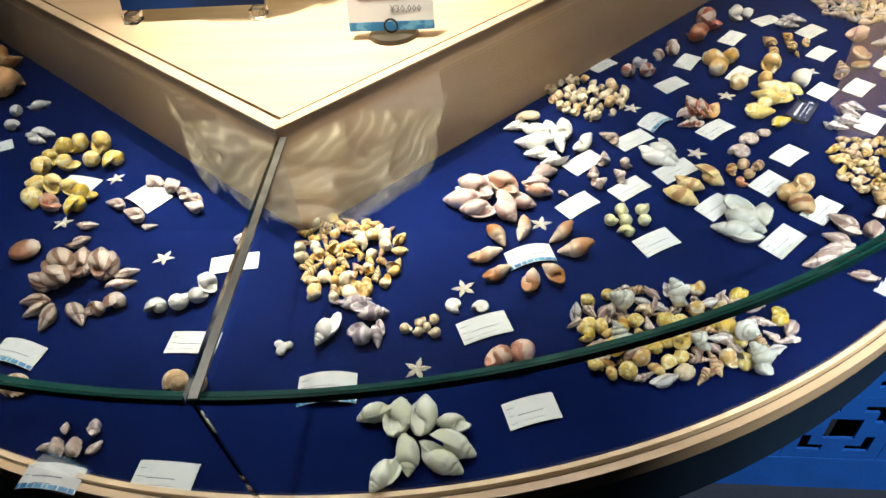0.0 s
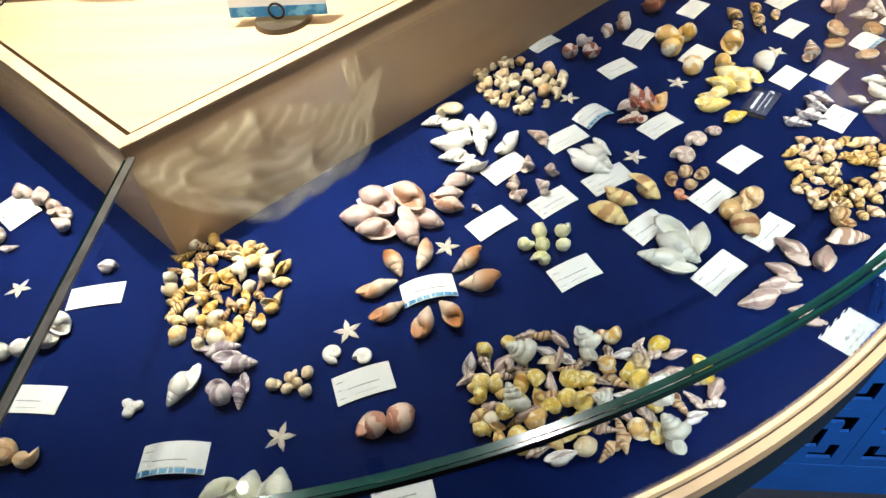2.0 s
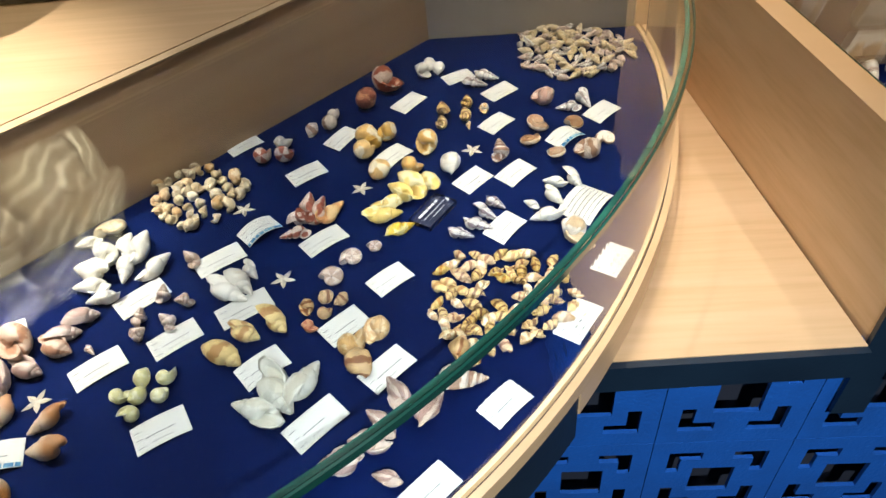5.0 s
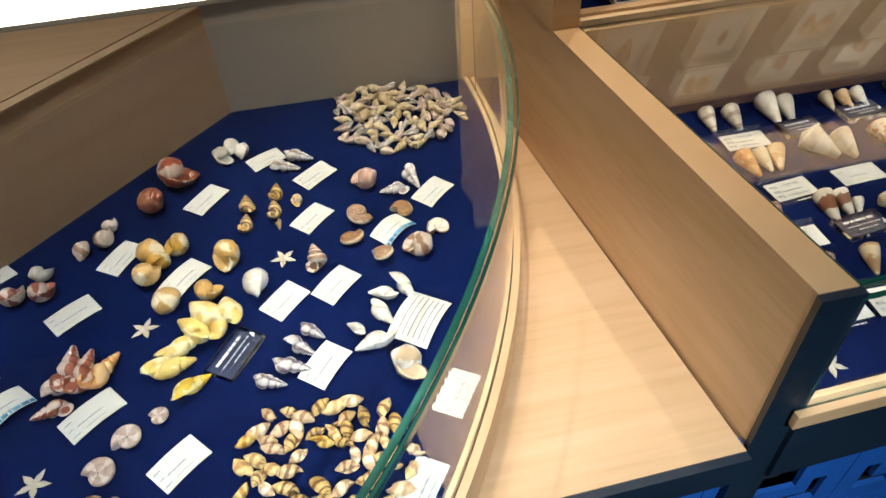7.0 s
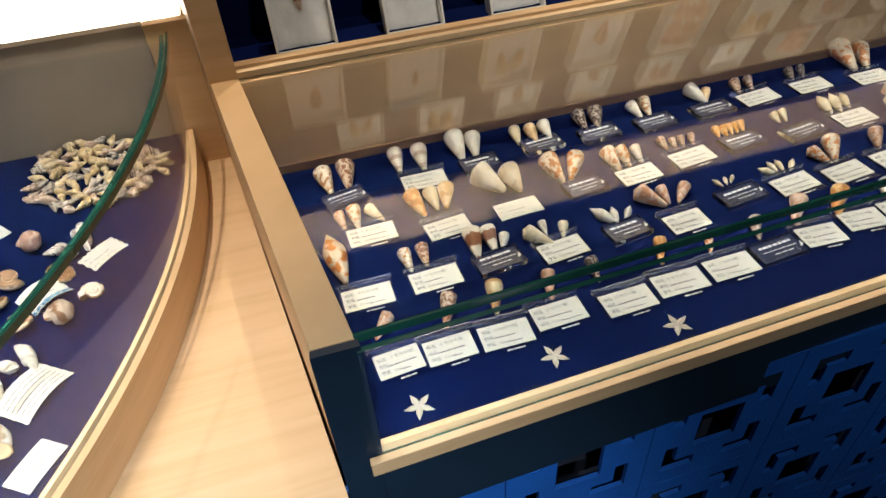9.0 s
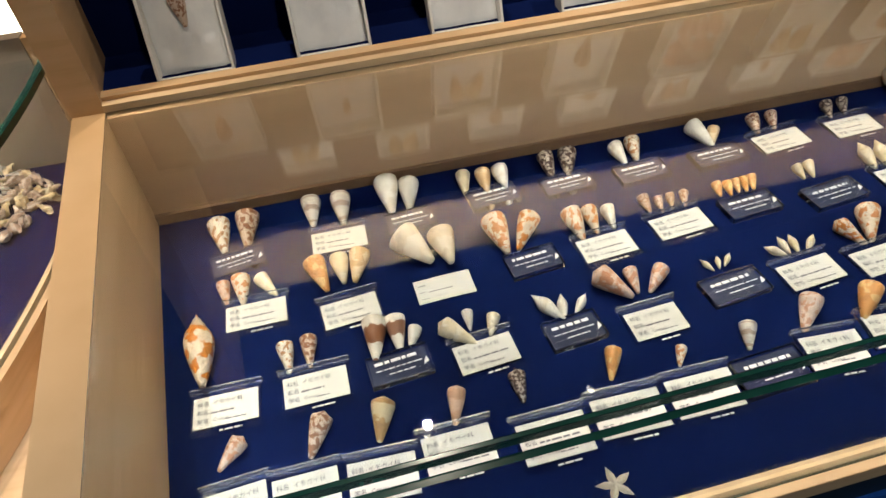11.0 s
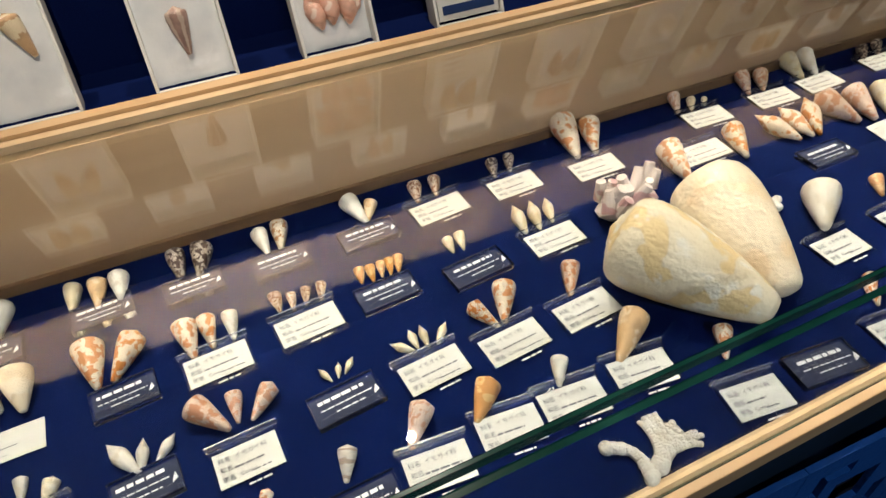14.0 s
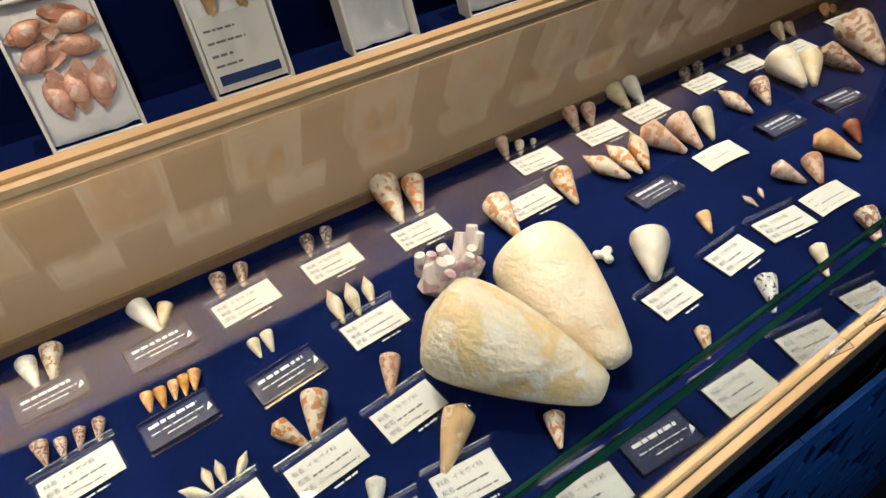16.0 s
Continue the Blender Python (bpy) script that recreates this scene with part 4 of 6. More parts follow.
GIANT = [(0.5, 0.035), (0.492, 0.075), (0.46, 0.105), (0.38, 0.140), (0.24, 0.190), (0.08, 0.238), (-0.08, 0.276), (-0.22, 0.298), (-0.31, 0.300), (-0.37, 0.286), (-0.41, 0.255), (-0.43, 0.215), (-0.44, 0.18), (-0.452, 0.17), (-0.46, 0.12), (-0.475, 0.105), (-0.485, 0.055), (-0.5, 0.015)]
giant_mat = shell_material("giant_cone_shell", (0.80, 0.71, 0.54), (0.75, 0.57, 0.31), "mottle", 5.0, 0.46, 0.5, third=(0.81, 0.78, 0.70))
pale_giant = shell_material("pale_giant_cone", (0.80, 0.66, 0.46), (0.76, 0.56, 0.34), "mottle", 2.5, 0.4, 0.35)


def giant_cone(side, x, y, turn, size):
    me = turned_mesh("giant_cone", GIANT, 32, wobble=0.01)
    me.materials.append(giant_mat if side == "left" else pale_giant)
    ob = new("giant_cone_shell", me)
    turned = pose(0, 0, 0, 0, 0, turn) @ pose(0, 0, 0, 0, 9, 0) @ Matrix.Diagonal((size, size * 0.95, size * 0.85, 1))
    low = min((turned @ v.co).z for v in me.vertices)
    ob.matrix_world = Matrix.Translation((x, y, FELT - low - 0.001)) @ turned
    return tagged(ob, "very large cream cone shell with worn ochre patches" if side == "left" else "very large smooth cream cone shell lying on felt", "shell")


# things in the curved case
name_card(-0.578, 0.507, 37, 0.064)
name_card(-0.261, 0.404, -35, 0.064, "note")
name_card(-0.387, 0.434, -13, 0.064)
name_card(-0.070, 0.243, 12, 0.063)
name_card(-0.078, 0.116, 0, 0.061)
name_card(-0.289, 0.101, -13, 0.064, "blue")
name_card(-0.163, -0.052, -3, 0.064, "blue")
name_card(-0.047, -0.044, -2, 0.063)
starfish(-0.298, 0.453)
starfish(-0.329, 0.347)
starfish(-0.144, 0.274)
sea_shell("globe", "orange", -0.724, 0.847, 242, 0.0598)
sea_shell("globe", "orange", -0.654, 0.735, 213, 0.0686)
sea_shell("long", "white", -0.552, 0.675, 24, 0.0416)
sea_shell("long", "white", -0.486, 0.579, -8, 0.0420)
sea_shell("long", "white", -0.584, 0.655, 117, 0.0420)
sea_shell("long", "white", -0.565, 0.605, 147, 0.0420)
sea_shell("long", "white", -0.491, 0.558, -12, 0.0420)
sea_shell("globe", "yellow", -0.396, 0.534, 82, 0.0343)
sea_shell("globe", "yellow", -0.422, 0.526, 33, 0.0346)
sea_shell("globe", "yellow", -0.355, 0.533, 120, 0.0358)
sea_shell("globe", "yellow", -0.315, 0.491, 24, 0.0343)
sea_shell("globe", "yellow", -0.353, 0.489, 348, 0.0328)
sea_shell("globe", "yellow", -0.388, 0.481, 239, 0.0332)
sea_shell("globe", "yellow", -0.426, 0.471, 99, 0.0357)
sea_shell("globe", "yellow", -0.426, 0.497, 160, 0.0298)
sea_shell("globe", "yellow", -0.410, 0.426, 201, 0.0326)
sea_shell("globe", "yellow", -0.381, 0.426, 146, 0.0321)
sea_shell("globe", "yellow", -0.349, 0.418, 186, 0.0295)
sea_shell("globe", "yellow", -0.401, 0.394, 91, 0.0339)
sea_shell("globe", "pink", -0.360, 0.380, 186, 0.0329)
sea_shell("globe", "yellow", -0.319, 0.374, 54, 0.0321)
sea_shell("globe", "yellow", -0.319, 0.404, 225, 0.0308)
sea_shell("turret", "mauve", -0.228, 0.436, 130, 0.0533)
sea_shell("turret", "mauve", -0.193, 0.426, 128, 0.0506)
sea_shell("turret", "mauve", -0.169, 0.409, 141, 0.0448)
sea_shell("turret", "mauve", -0.146, 0.394, 150, 0.0403)
sea_shell("turret", "mauve", -0.139, 0.374, 155, 0.0407)
sea_shell("turret", "mauve", -0.264, 0.384, 159, 0.0418)
sea_shell("turret", "mauve", -0.222, 0.357, 153, 0.0470)
sea_shell("turret", "mauve", -0.188, 0.335, 31, 0.0211)
sea_shell("long", "brownstripe", -0.276, 0.300, 46, 0.0318)
sea_shell("long", "brownstripe", -0.281, 0.335, 21, 0.0279)
pebble(-0.345, 0.281, 0.0455)
sea_shell("long", "brownstripe", -0.268, 0.247, 129, 0.0796)
sea_shell("long", "brownstripe", -0.244, 0.256, 121, 0.0650)
sea_shell("long", "brownstripe", -0.220, 0.258, 117, 0.0698)
sea_shell("long", "brownstripe", -0.205, 0.249, 112, 0.0615)
sea_shell("long", "brownstripe", -0.179, 0.240, 32, 0.0341)
sea_shell("long", "brownstripe", -0.175, 0.219, 29, 0.0367)
sea_shell("long", "brownstripe", -0.286, 0.220, 156, 0.0546)
sea_shell("long", "brownstripe", -0.276, 0.188, -177, 0.0420)
sea_shell("long", "brownstripe", -0.242, 0.159, -97, 0.0383)
sea_shell("long", "brownstripe", -0.268, 0.173, -145, 0.0316)
sea_shell("long", "brownstripe", -0.267, 0.224, 141, 0.0654)
sea_shell("globe", "brownwhite", -0.167, 0.187, 8, 0.0280)
sea_shell("globe", "brownwhite", -0.186, 0.173, 38, 0.0218)
sea_shell("long", "brownstripe", -0.206, 0.166, -52, 0.0392)
sea_shell("globe", "white", -0.110, 0.180, 11, 0.0262)
sea_shell("globe", "white", -0.086, 0.188, 304, 0.0267)
sea_shell("globe", "white", -0.065, 0.199, 291, 0.0244)
sea_shell("globe", "white", -0.058, 0.220, 169, 0.0277)
sea_shell("globe", "greystripe", -0.044, 0.304, 188, 0.0205)
sea_shell("globe", "tan", -0.041, 0.072, 317, 0.0308)
sea_shell("globe", "tan", -0.017, 0.068, 262, 0.0211)
sea_shell("long", "tan", -0.230, 0.066, -166, 0.0371)
sea_shell("long", "mauve", -0.144, 0.020, 114, 0.0197)
sea_shell("long", "mauve", -0.154, -0.003, -158, 0.0184)
sea_shell("long", "mauve", -0.140, -0.004, 123, 0.0311)
sea_shell("long", "mauve", -0.120, -0.004, 123, 0.0347)
sea_shell("long", "mauve", -0.100, -0.001, 72, 0.0190)
sea_shell("long", "mauve", -0.112, 0.022, 121, 0.0256)
sea_shell("long", "purple", 0.155, 0.175, 8, 0.0434)
sea_shell("long", "purple", 0.133, 0.193, 20, 0.0405)
sea_shell("globe", "purple", 0.149, 0.138, 358, 0.0296)
sea_shell("long", "purple", 0.167, 0.144, -76, 0.0361)
sea_shell("long", "white", 0.107, 0.147, -106, 0.0468)
coral_bit(0.062, 0.125, 0.0250)
sea_shell("globe", "beige", 0.198, 0.155, 272, 0.0155)
sea_shell("globe", "beige", 0.213, 0.164, 278, 0.0155)
sea_shell("globe", "beige", 0.229, 0.169, 244, 0.0143)
sea_shell("globe", "beige", 0.212, 0.150, 11, 0.0141)
sea_shell("globe", "beige", 0.231, 0.148, 0, 0.0153)
sea_shell("globe", "beige", 0.221, 0.156, 60, 0.0128)
starfish(0.259, 0.223)
starfish(0.217, 0.102)
starfish(0.352, 0.342)
sea_shell("flat", "white", 0.250, 0.193, 12, 0.0264)
sea_shell("flat", "white", 0.282, 0.189, 237, 0.0242)
name_card(0.266, 0.135, 23, 0.058)
sea_shell("globe", "redstripe", 0.305, 0.110, 51, 0.0283)
sea_shell("globe", "redstripe", 0.330, 0.120, 210, 0.0294)
name_card(0.094, 0.056, 6, 0.063, "blue")
sea_shell("long", "egg", 0.182, 0.047, -155, 0.0420)
sea_shell("long", "egg", 0.208, 0.040, 98, 0.0515)
sea_shell("long", "egg", 0.233, 0.042, 93, 0.0521)
sea_shell("long", "egg", 0.260, 0.038, 172, 0.0363)
sea_shell("long", "egg", 0.264, 0.011, -20, 0.0459)
sea_shell("long", "egg", 0.253, -0.006, -28, 0.0488)
sea_shell("long", "egg", 0.222, -0.001, -86, 0.0411)
sea_shell("long", "egg", 0.201, -0.021, -121, 0.0422)
name_card(0.317, 0.035, 19, 0.054)
name_card(0.315, 0.253, 18, 0.059, "blue")
sea_shell("long", "browntip", 0.285, 0.275, 34, 0.0447)
sea_shell("long", "browntip", 0.301, 0.244, 43, 0.0410)
sea_shell("long", "browntip", 0.340, 0.230, 83, 0.0413)
sea_shell("long", "browntip", 0.366, 0.243, 133, 0.0410)
sea_shell("long", "browntip", 0.393, 0.283, -176, 0.0441)
sea_shell("long", "browntip", 0.378, 0.315, -138, 0.0418)
sea_shell("long", "browntip", 0.329, 0.322, -107, 0.0376)
sea_shell("long", "browntip", 0.298, 0.311, -67, 0.0390)
sea_shell("long", "pinkbig", 0.245, 0.380, 165, 0.0517)
sea_shell("long", "pinkbig", 0.269, 0.361, -175, 0.0492)
sea_shell("long", "pinkbig", 0.265, 0.405, 144, 0.0644)
sea_shell("long", "pinkorange", 0.303, 0.412, 139, 0.0631)
sea_shell("long", "pinkbig", 0.327, 0.377, -14, 0.0412)
sea_shell("long", "pinkbig", 0.305, 0.359, -54, 0.0530)
sea_shell("long", "pinkorange", 0.348, 0.403, -20, 0.0437)
sea_shell("long", "pinkbig", 0.359, 0.447, 20, 0.0383)
sea_shell("long", "pinkbig", 0.349, 0.423, 19, 0.0361)
name_card(0.250, 0.393, 33, 0.064)
sea_shell("turret", "mauve", 0.384, 0.403, -43, 0.0177)
sea_shell("flat", "beige", 0.339, 0.594, 100, 0.0472)
sea_shell("long", "white", 0.316, 0.571, -172, 0.0373)
sea_shell("long", "white", 0.349, 0.546, 148, 0.0544)
sea_shell("long", "white", 0.343, 0.516, 157, 0.0618)
sea_shell("long", "white", 0.352, 0.493, -174, 0.0463)
sea_shell("long", "white", 0.373, 0.475, -166, 0.0422)
sea_shell("long", "white", 0.367, 0.564, 97, 0.0464)
sea_shell("long", "white", 0.390, 0.554, 94, 0.0601)
sea_shell("long", "white", 0.383, 0.518, -80, 0.0416)
sea_shell("long", "white", 0.420, 0.520, 63, 0.0505)
sea_shell("turret", "mauve", 0.456, 0.536, 129, 0.0398)
name_card(0.405, 0.445, 44, 0.059)
name_card(0.477, 0.504, 37, 0.059)
sea_shell("top", "mauve", 0.444, 0.475, 88, 0.0221)
sea_shell("top", "mauve", 0.471, 0.464, 218, 0.0217)
sea_shell("top", "mauve", 0.427, 0.443, 82, 0.0229)
sea_shell("top", "mauve", 0.462, 0.434, 157, 0.0238)
sea_shell("top", "mauve", 0.434, 0.418, 12, 0.0223)
name_card(0.462, 0.386, 39, 0.054)
name_card(0.391, 0.350, 41, 0.055)
sea_shell("globe", "lime", 0.456, 0.363, 61, 0.0205)
sea_shell("globe", "lime", 0.482, 0.363, 262, 0.0204)
sea_shell("globe", "lime", 0.460, 0.340, 236, 0.0201)
sea_shell("globe", "lime", 0.482, 0.340, 314, 0.0206)
sea_shell("globe", "lime", 0.441, 0.341, 251, 0.0202)
sea_shell("globe", "lime", 0.459, 0.319, 347, 0.0209)
name_card(0.480, 0.277, 32, 0.052)
sea_shell("long", "white", 0.518, 0.473, -28, 0.0555)
sea_shell("long", "white", 0.531, 0.487, -45, 0.0481)
sea_shell("long", "white", 0.536, 0.508, -47, 0.0340)
name_card(0.525, 0.424, 35, 0.060)
sea_shell("long", "goldband", 0.537, 0.386, -33, 0.0455)
sea_shell("long", "goldband", 0.551, 0.413, -21, 0.0396)
sea_shell("long", "goldband", 0.580, 0.429, -47, 0.0439)
name_card(0.524, 0.554, 45, 0.049, "blue")
sea_shell("turret", "redwhite", 0.578, 0.567, -168, 0.0379)
sea_shell("turret", "redwhite", 0.589, 0.613, 96, 0.0613)
sea_shell("turret", "redwhite", 0.603, 0.607, 85, 0.0552)
sea_shell("turret", "orange", 0.621, 0.605, 67, 0.0511)
sea_shell("globe", "mauve", 0.576, 0.594, 342, 0.0226)
name_card(0.604, 0.529, 40, 0.055)
starfish(0.576, 0.497)
starfish(0.500, 0.626)
starfish(0.651, 0.656)
starfish(0.798, 0.727)
sea_shell("globe", "redwhite", 0.504, 0.731, 285, 0.0290)
sea_shell("globe", "redwhite", 0.535, 0.731, 288, 0.0289)
sea_shell("globe", "white", 0.527, 0.763, 217, 0.0245)
name_card(0.458, 0.745, 43, 0.050)
sea_shell("flat", "mauve", 0.655, 0.521, 265, 0.0330)
sea_shell("flat", "mauve", 0.679, 0.539, 196, 0.0240)
sea_shell("flat", "mauve", 0.635, 0.491, 249, 0.0350)
sea_shell("globe", "tanstripe", 0.632, 0.461, 212, 0.0180)
sea_shell("globe", "tanstripe", 0.650, 0.456, 51, 0.0173)
sea_shell("globe", "tanstripe", 0.633, 0.439, 265, 0.0170)
sea_shell("globe", "tanstripe", 0.614, 0.447, 125, 0.0178)
sea_shell("globe", "redorange", 0.620, 0.421, 186, 0.0167)
name_card(0.693, 0.461, 42, 0.048)
name_card(0.649, 0.394, 44, 0.050)
sea_shell("globe", "tan", 0.668, 0.392, 268, 0.0314)
sea_shell("globe", "tan", 0.695, 0.406, 74, 0.0293)
sea_shell("globe", "tanstripe", 0.678, 0.367, 103, 0.0307)
name_card(0.699, 0.335, 47, 0.054)
name_card(0.634, 0.274, 46, 0.058)
name_card(0.570, 0.344, 42, 0.050)
sea_shell("long", "whitebig", 0.601, 0.335, -51, 0.0661)
sea_shell("long", "whitebig", 0.627, 0.344, 69, 0.0633)
sea_shell("long", "whitebig", 0.588, 0.315, 163, 0.0595)
sea_shell("long", "mauvedark", 0.720, 0.331, 118, 0.0488)
sea_shell("long", "mauvedark", 0.704, 0.304, 139, 0.0383)
sea_shell("long", "mauvedark", 0.695, 0.284, 180, 0.0380)
sea_shell("long", "mauvedark", 0.671, 0.263, -170, 0.0396)
sea_shell("long", "mauvedark", 0.748, 0.319, 67, 0.0488)
sea_shell("long", "mauvedark", 0.712, 0.252, 164, 0.0291)
sea_shell("globe", "tanstripe", 0.782, 0.378, 179, 0.0279)
sea_shell("long", "brownwhite", 0.780, 0.350, 7, 0.0474)
name_card(0.812, 0.297, 45, 0.048)
name_card(0.740, 0.210, 45, 0.054)
name_card(0.896, 0.390, 56, 0.057)
name_card(0.947, 0.480, 56, 0.050)
sea_shell("long", "yellow", 0.740, 0.651, 100, 0.0508)
sea_shell("long", "yellow", 0.720, 0.645, 127, 0.0614)
sea_shell("long", "yellow", 0.706, 0.635, 131, 0.0546)
sea_shell("long", "yellow", 0.695, 0.615, 23, 0.0479)
sea_shell("long", "yellow", 0.687, 0.591, 20, 0.0490)
sea_shell("long", "yellow", 0.708, 0.565, 34, 0.0410)
acrylic_label(0.745, 0.563, 57, 0.059)
name_card(0.561, 0.667, 37, 0.051)
name_card(0.611, 0.744, 58, 0.052)
name_card(0.683, 0.691, 51, 0.054)
name_card(0.700, 0.829, 53, 0.054)
name_card(0.766, 0.902, 28, 0.048)
name_card(0.833, 0.845, 40, 0.052)
name_card(0.829, 0.760, 47, 0.049)
name_card(0.979, 0.771, 45, 0.051)
name_card(0.919, 0.715, 41, 0.048, "blue")
name_card(0.848, 0.640, 47, 0.051)
name_card(0.793, 0.631, 48, 0.048)
name_card(0.831, 0.535, 52, 0.050)
name_card(0.934, 0.560, 55, 0.064, "note")
sea_shell("globe", "redwhite", 0.669, 0.904, 215, 0.0463)
sea_shell("globe", "redbrown", 0.639, 0.855, 335, 0.0402)
sea_shell("long", "red", 0.674, 0.913, -15, 0.0434)
sea_shell("globe", "white", 0.725, 0.937, 174, 0.0276)
sea_shell("globe", "white", 0.733, 0.963, 60, 0.0232)
sea_shell("globe", "white", 0.749, 0.946, 69, 0.0244)
sea_shell("turret", "whitestripe", 0.825, 0.913, -26, 0.0434)
sea_shell("turret", "whitestripe", 0.808, 0.895, -19, 0.0402)
sea_shell("globe", "brownwhite", 0.564, 0.795, 48, 0.0227)
sea_shell("globe", "brownwhite", 0.588, 0.804, 325, 0.0271)
sea_shell("globe", "brownwhite", 0.591, 0.830, 296, 0.0215)
sea_shell("globe", "gold", 0.648, 0.764, 145, 0.0314)
sea_shell("globe", "gold", 0.678, 0.766, 46, 0.0297)
sea_shell("globe", "gold", 0.659, 0.747, 18, 0.0266)
sea_shell("globe", "gold", 0.648, 0.727, 287, 0.0332)
sea_shell("globe", "gold", 0.675, 0.681, 211, 0.0315)
sea_shell("globe", "gold", 0.717, 0.687, 240, 0.0300)
sea_shell("globe", "gold", 0.738, 0.733, 115, 0.0338)
sea_shell("turret", "goldstripe", 0.756, 0.830, 94, 0.0411)
sea_shell("turret", "goldstripe", 0.756, 0.795, 93, 0.0361)
sea_shell("turret", "goldstripe", 0.793, 0.848, 93, 0.0400)
sea_shell("turret", "goldstripe", 0.790, 0.815, 91, 0.0400)
sea_shell("turret", "goldstripe", 0.794, 0.784, -80, 0.0173)
sea_shell("globe", "gold", 0.819, 0.821, 118, 0.0159)
sea_shell("globe", "pinkbrown", 0.905, 0.832, 6, 0.0334)
sea_shell("turret", "whitestripe", 0.938, 0.811, 174, 0.0362)
sea_shell("turret", "whitestripe", 0.964, 0.827, -69, 0.0427)
sea_shell("snail", "brown", 0.890, 0.774, 327, 0.0385)
sea_shell("snail", "brown", 0.944, 0.772, 291, 0.0330)
sea_shell("snail", "brown", 0.876, 0.737, 121, 0.0359)
sea_shell("snail", "brown", 0.909, 0.695, 133, 0.0358)
sea_shell("globe", "brownwhite", 0.951, 0.695, 13, 0.0320)
sea_shell("snail", "whitebrown", 0.981, 0.729, 318, 0.0345)
sea_shell("top", "brownwhite", 0.836, 0.705, 96, 0.0310)
sea_shell("globe", "white", 0.770, 0.683, 79, 0.0333)
sea_shell("long", "white", 0.925, 0.644, -66, 0.0394)
sea_shell("long", "white", 0.902, 0.641, 161, 0.0338)
sea_shell("long", "white", 0.897, 0.611, -53, 0.0386)
sea_shell("long", "white", 0.869, 0.601, 133, 0.0262)
sea_shell("long", "white", 0.885, 0.577, -161, 0.0433)
sea_shell("globe", "bigwhite", 0.915, 0.539, 155, 0.0364)
sea_shell("turret", "greystripe", 0.825, 0.605, -45, 0.0325)
sea_shell("turret", "greystripe", 0.813, 0.587, -39, 0.0362)
sea_shell("turret", "greystripe", 0.804, 0.566, -21, 0.0396)
sea_shell("turret", "greystripe", 0.782, 0.552, -24, 0.0340)
shell_pile("gold", (0.107, 0.277), (0.071, 0.001), (-0.015, 0.077), 70, 0.0224)
shell_pile("cream", (0.429, 0.660), (0.064, -0.008), (-0.007, 0.064), 46, 0.0207)
shell_pile("mixed", (0.491, 0.161), (0.113, 0.003), (0.010, 0.064), 95, 0.0238)
shell_pile("spotted", (0.822, 0.456), (0.080, -0.008), (0.015, 0.068), 66, 0.0225)
shell_pile("coral", (0.965, 0.981), (0.088, -0.026), (0.013, 0.083), 100, 0.0247)

# things in the straight case
sea_shell("cone", "spotted", 1.275, 0.830, -85, 0.0482)
sea_shell("cone", "brownspot", 1.304, 0.833, -93, 0.0501)
sea_shell("cone", "whiteband", 1.376, 0.843, -90, 0.0430)
sea_shell("cone", "whiteband", 1.409, 0.838, -90, 0.0460)
sea_shell("cone", "white", 1.464, 0.843, -87, 0.0551)
sea_shell("cone", "white", 1.487, 0.839, -95, 0.0472)
sea_shell("cone", "cream", 1.552, 0.843, -93, 0.0371)
sea_shell("cone", "tan", 1.575, 0.839, -93, 0.0391)
sea_shell("cone", "white", 1.596, 0.839, -93, 0.0381)
sea_shell("cone", "dark", 1.653, 0.843, -93, 0.0420)
sea_shell("cone", "dark", 1.676, 0.841, -101, 0.0437)
sea_shell("cone", "white", 1.739, 0.841, -87, 0.0381)
sea_shell("cone", "spotted", 1.758, 0.843, -103, 0.0410)
sea_shell("cone", "white", 1.843, 0.845, -74, 0.0468)
sea_shell("cone", "tan", 1.857, 0.841, -119, 0.0309)
sea_shell("cone", "brownspot", 1.914, 0.847, -103, 0.0318)
sea_shell("cone", "brownspot", 1.938, 0.849, -107, 0.0313)
sea_shell("cone", "dark", 2.011, 0.849, -108, 0.0285)
sea_shell("cone", "dark", 2.033, 0.851, -111, 0.0279)
sea_shell("cone", "orangespot", 2.116, 0.857, -101, 0.0714)
sea_shell("cone", "orangespot", 2.144, 0.850, -108, 0.0569)
acrylic_label(1.269, 0.766, 11, 0.057)
stand_card(1.372, 0.777, 0, 0.059)
acrylic_label(1.456, 0.780, 4, 0.054)
acrylic_label(1.551, 0.792, 5, 0.057)
acrylic_label(1.636, 0.789, 4, 0.058)
acrylic_label(1.722, 0.785, 4, 0.059)
acrylic_label(1.814, 0.785, 4, 0.062)
stand_card(1.900, 0.793, 6, 0.061)
stand_card(1.993, 0.795, 3, 0.058)
stand_card(2.091, 0.783, 1, 0.059)
sea_shell("cone", "pinkspot", 1.280, 0.746, -82, 0.0303)
sea_shell("cone", "orangespot", 1.298, 0.744, -85, 0.0371)
sea_shell("cone", "cream", 1.323, 0.744, -60, 0.0336)
stand_card(1.282, 0.693, 1, 0.059)
sea_shell("cone", "orange", 1.377, 0.742, -74, 0.0446)
sea_shell("cone", "cream", 1.399, 0.745, -84, 0.0382)
sea_shell("cone", "tan", 1.417, 0.744, -105, 0.0424)
stand_card(1.377, 0.670, 6, 0.055)
sea_shell("cone", "creamwide", 1.477, 0.750, -51, 0.0526)
sea_shell("cone", "creamwide", 1.508, 0.744, -82, 0.0454)
name_card(1.469, 0.679, 3, 0.058)
sea_shell("cone", "orangespot", 1.567, 0.746, -84, 0.0533)
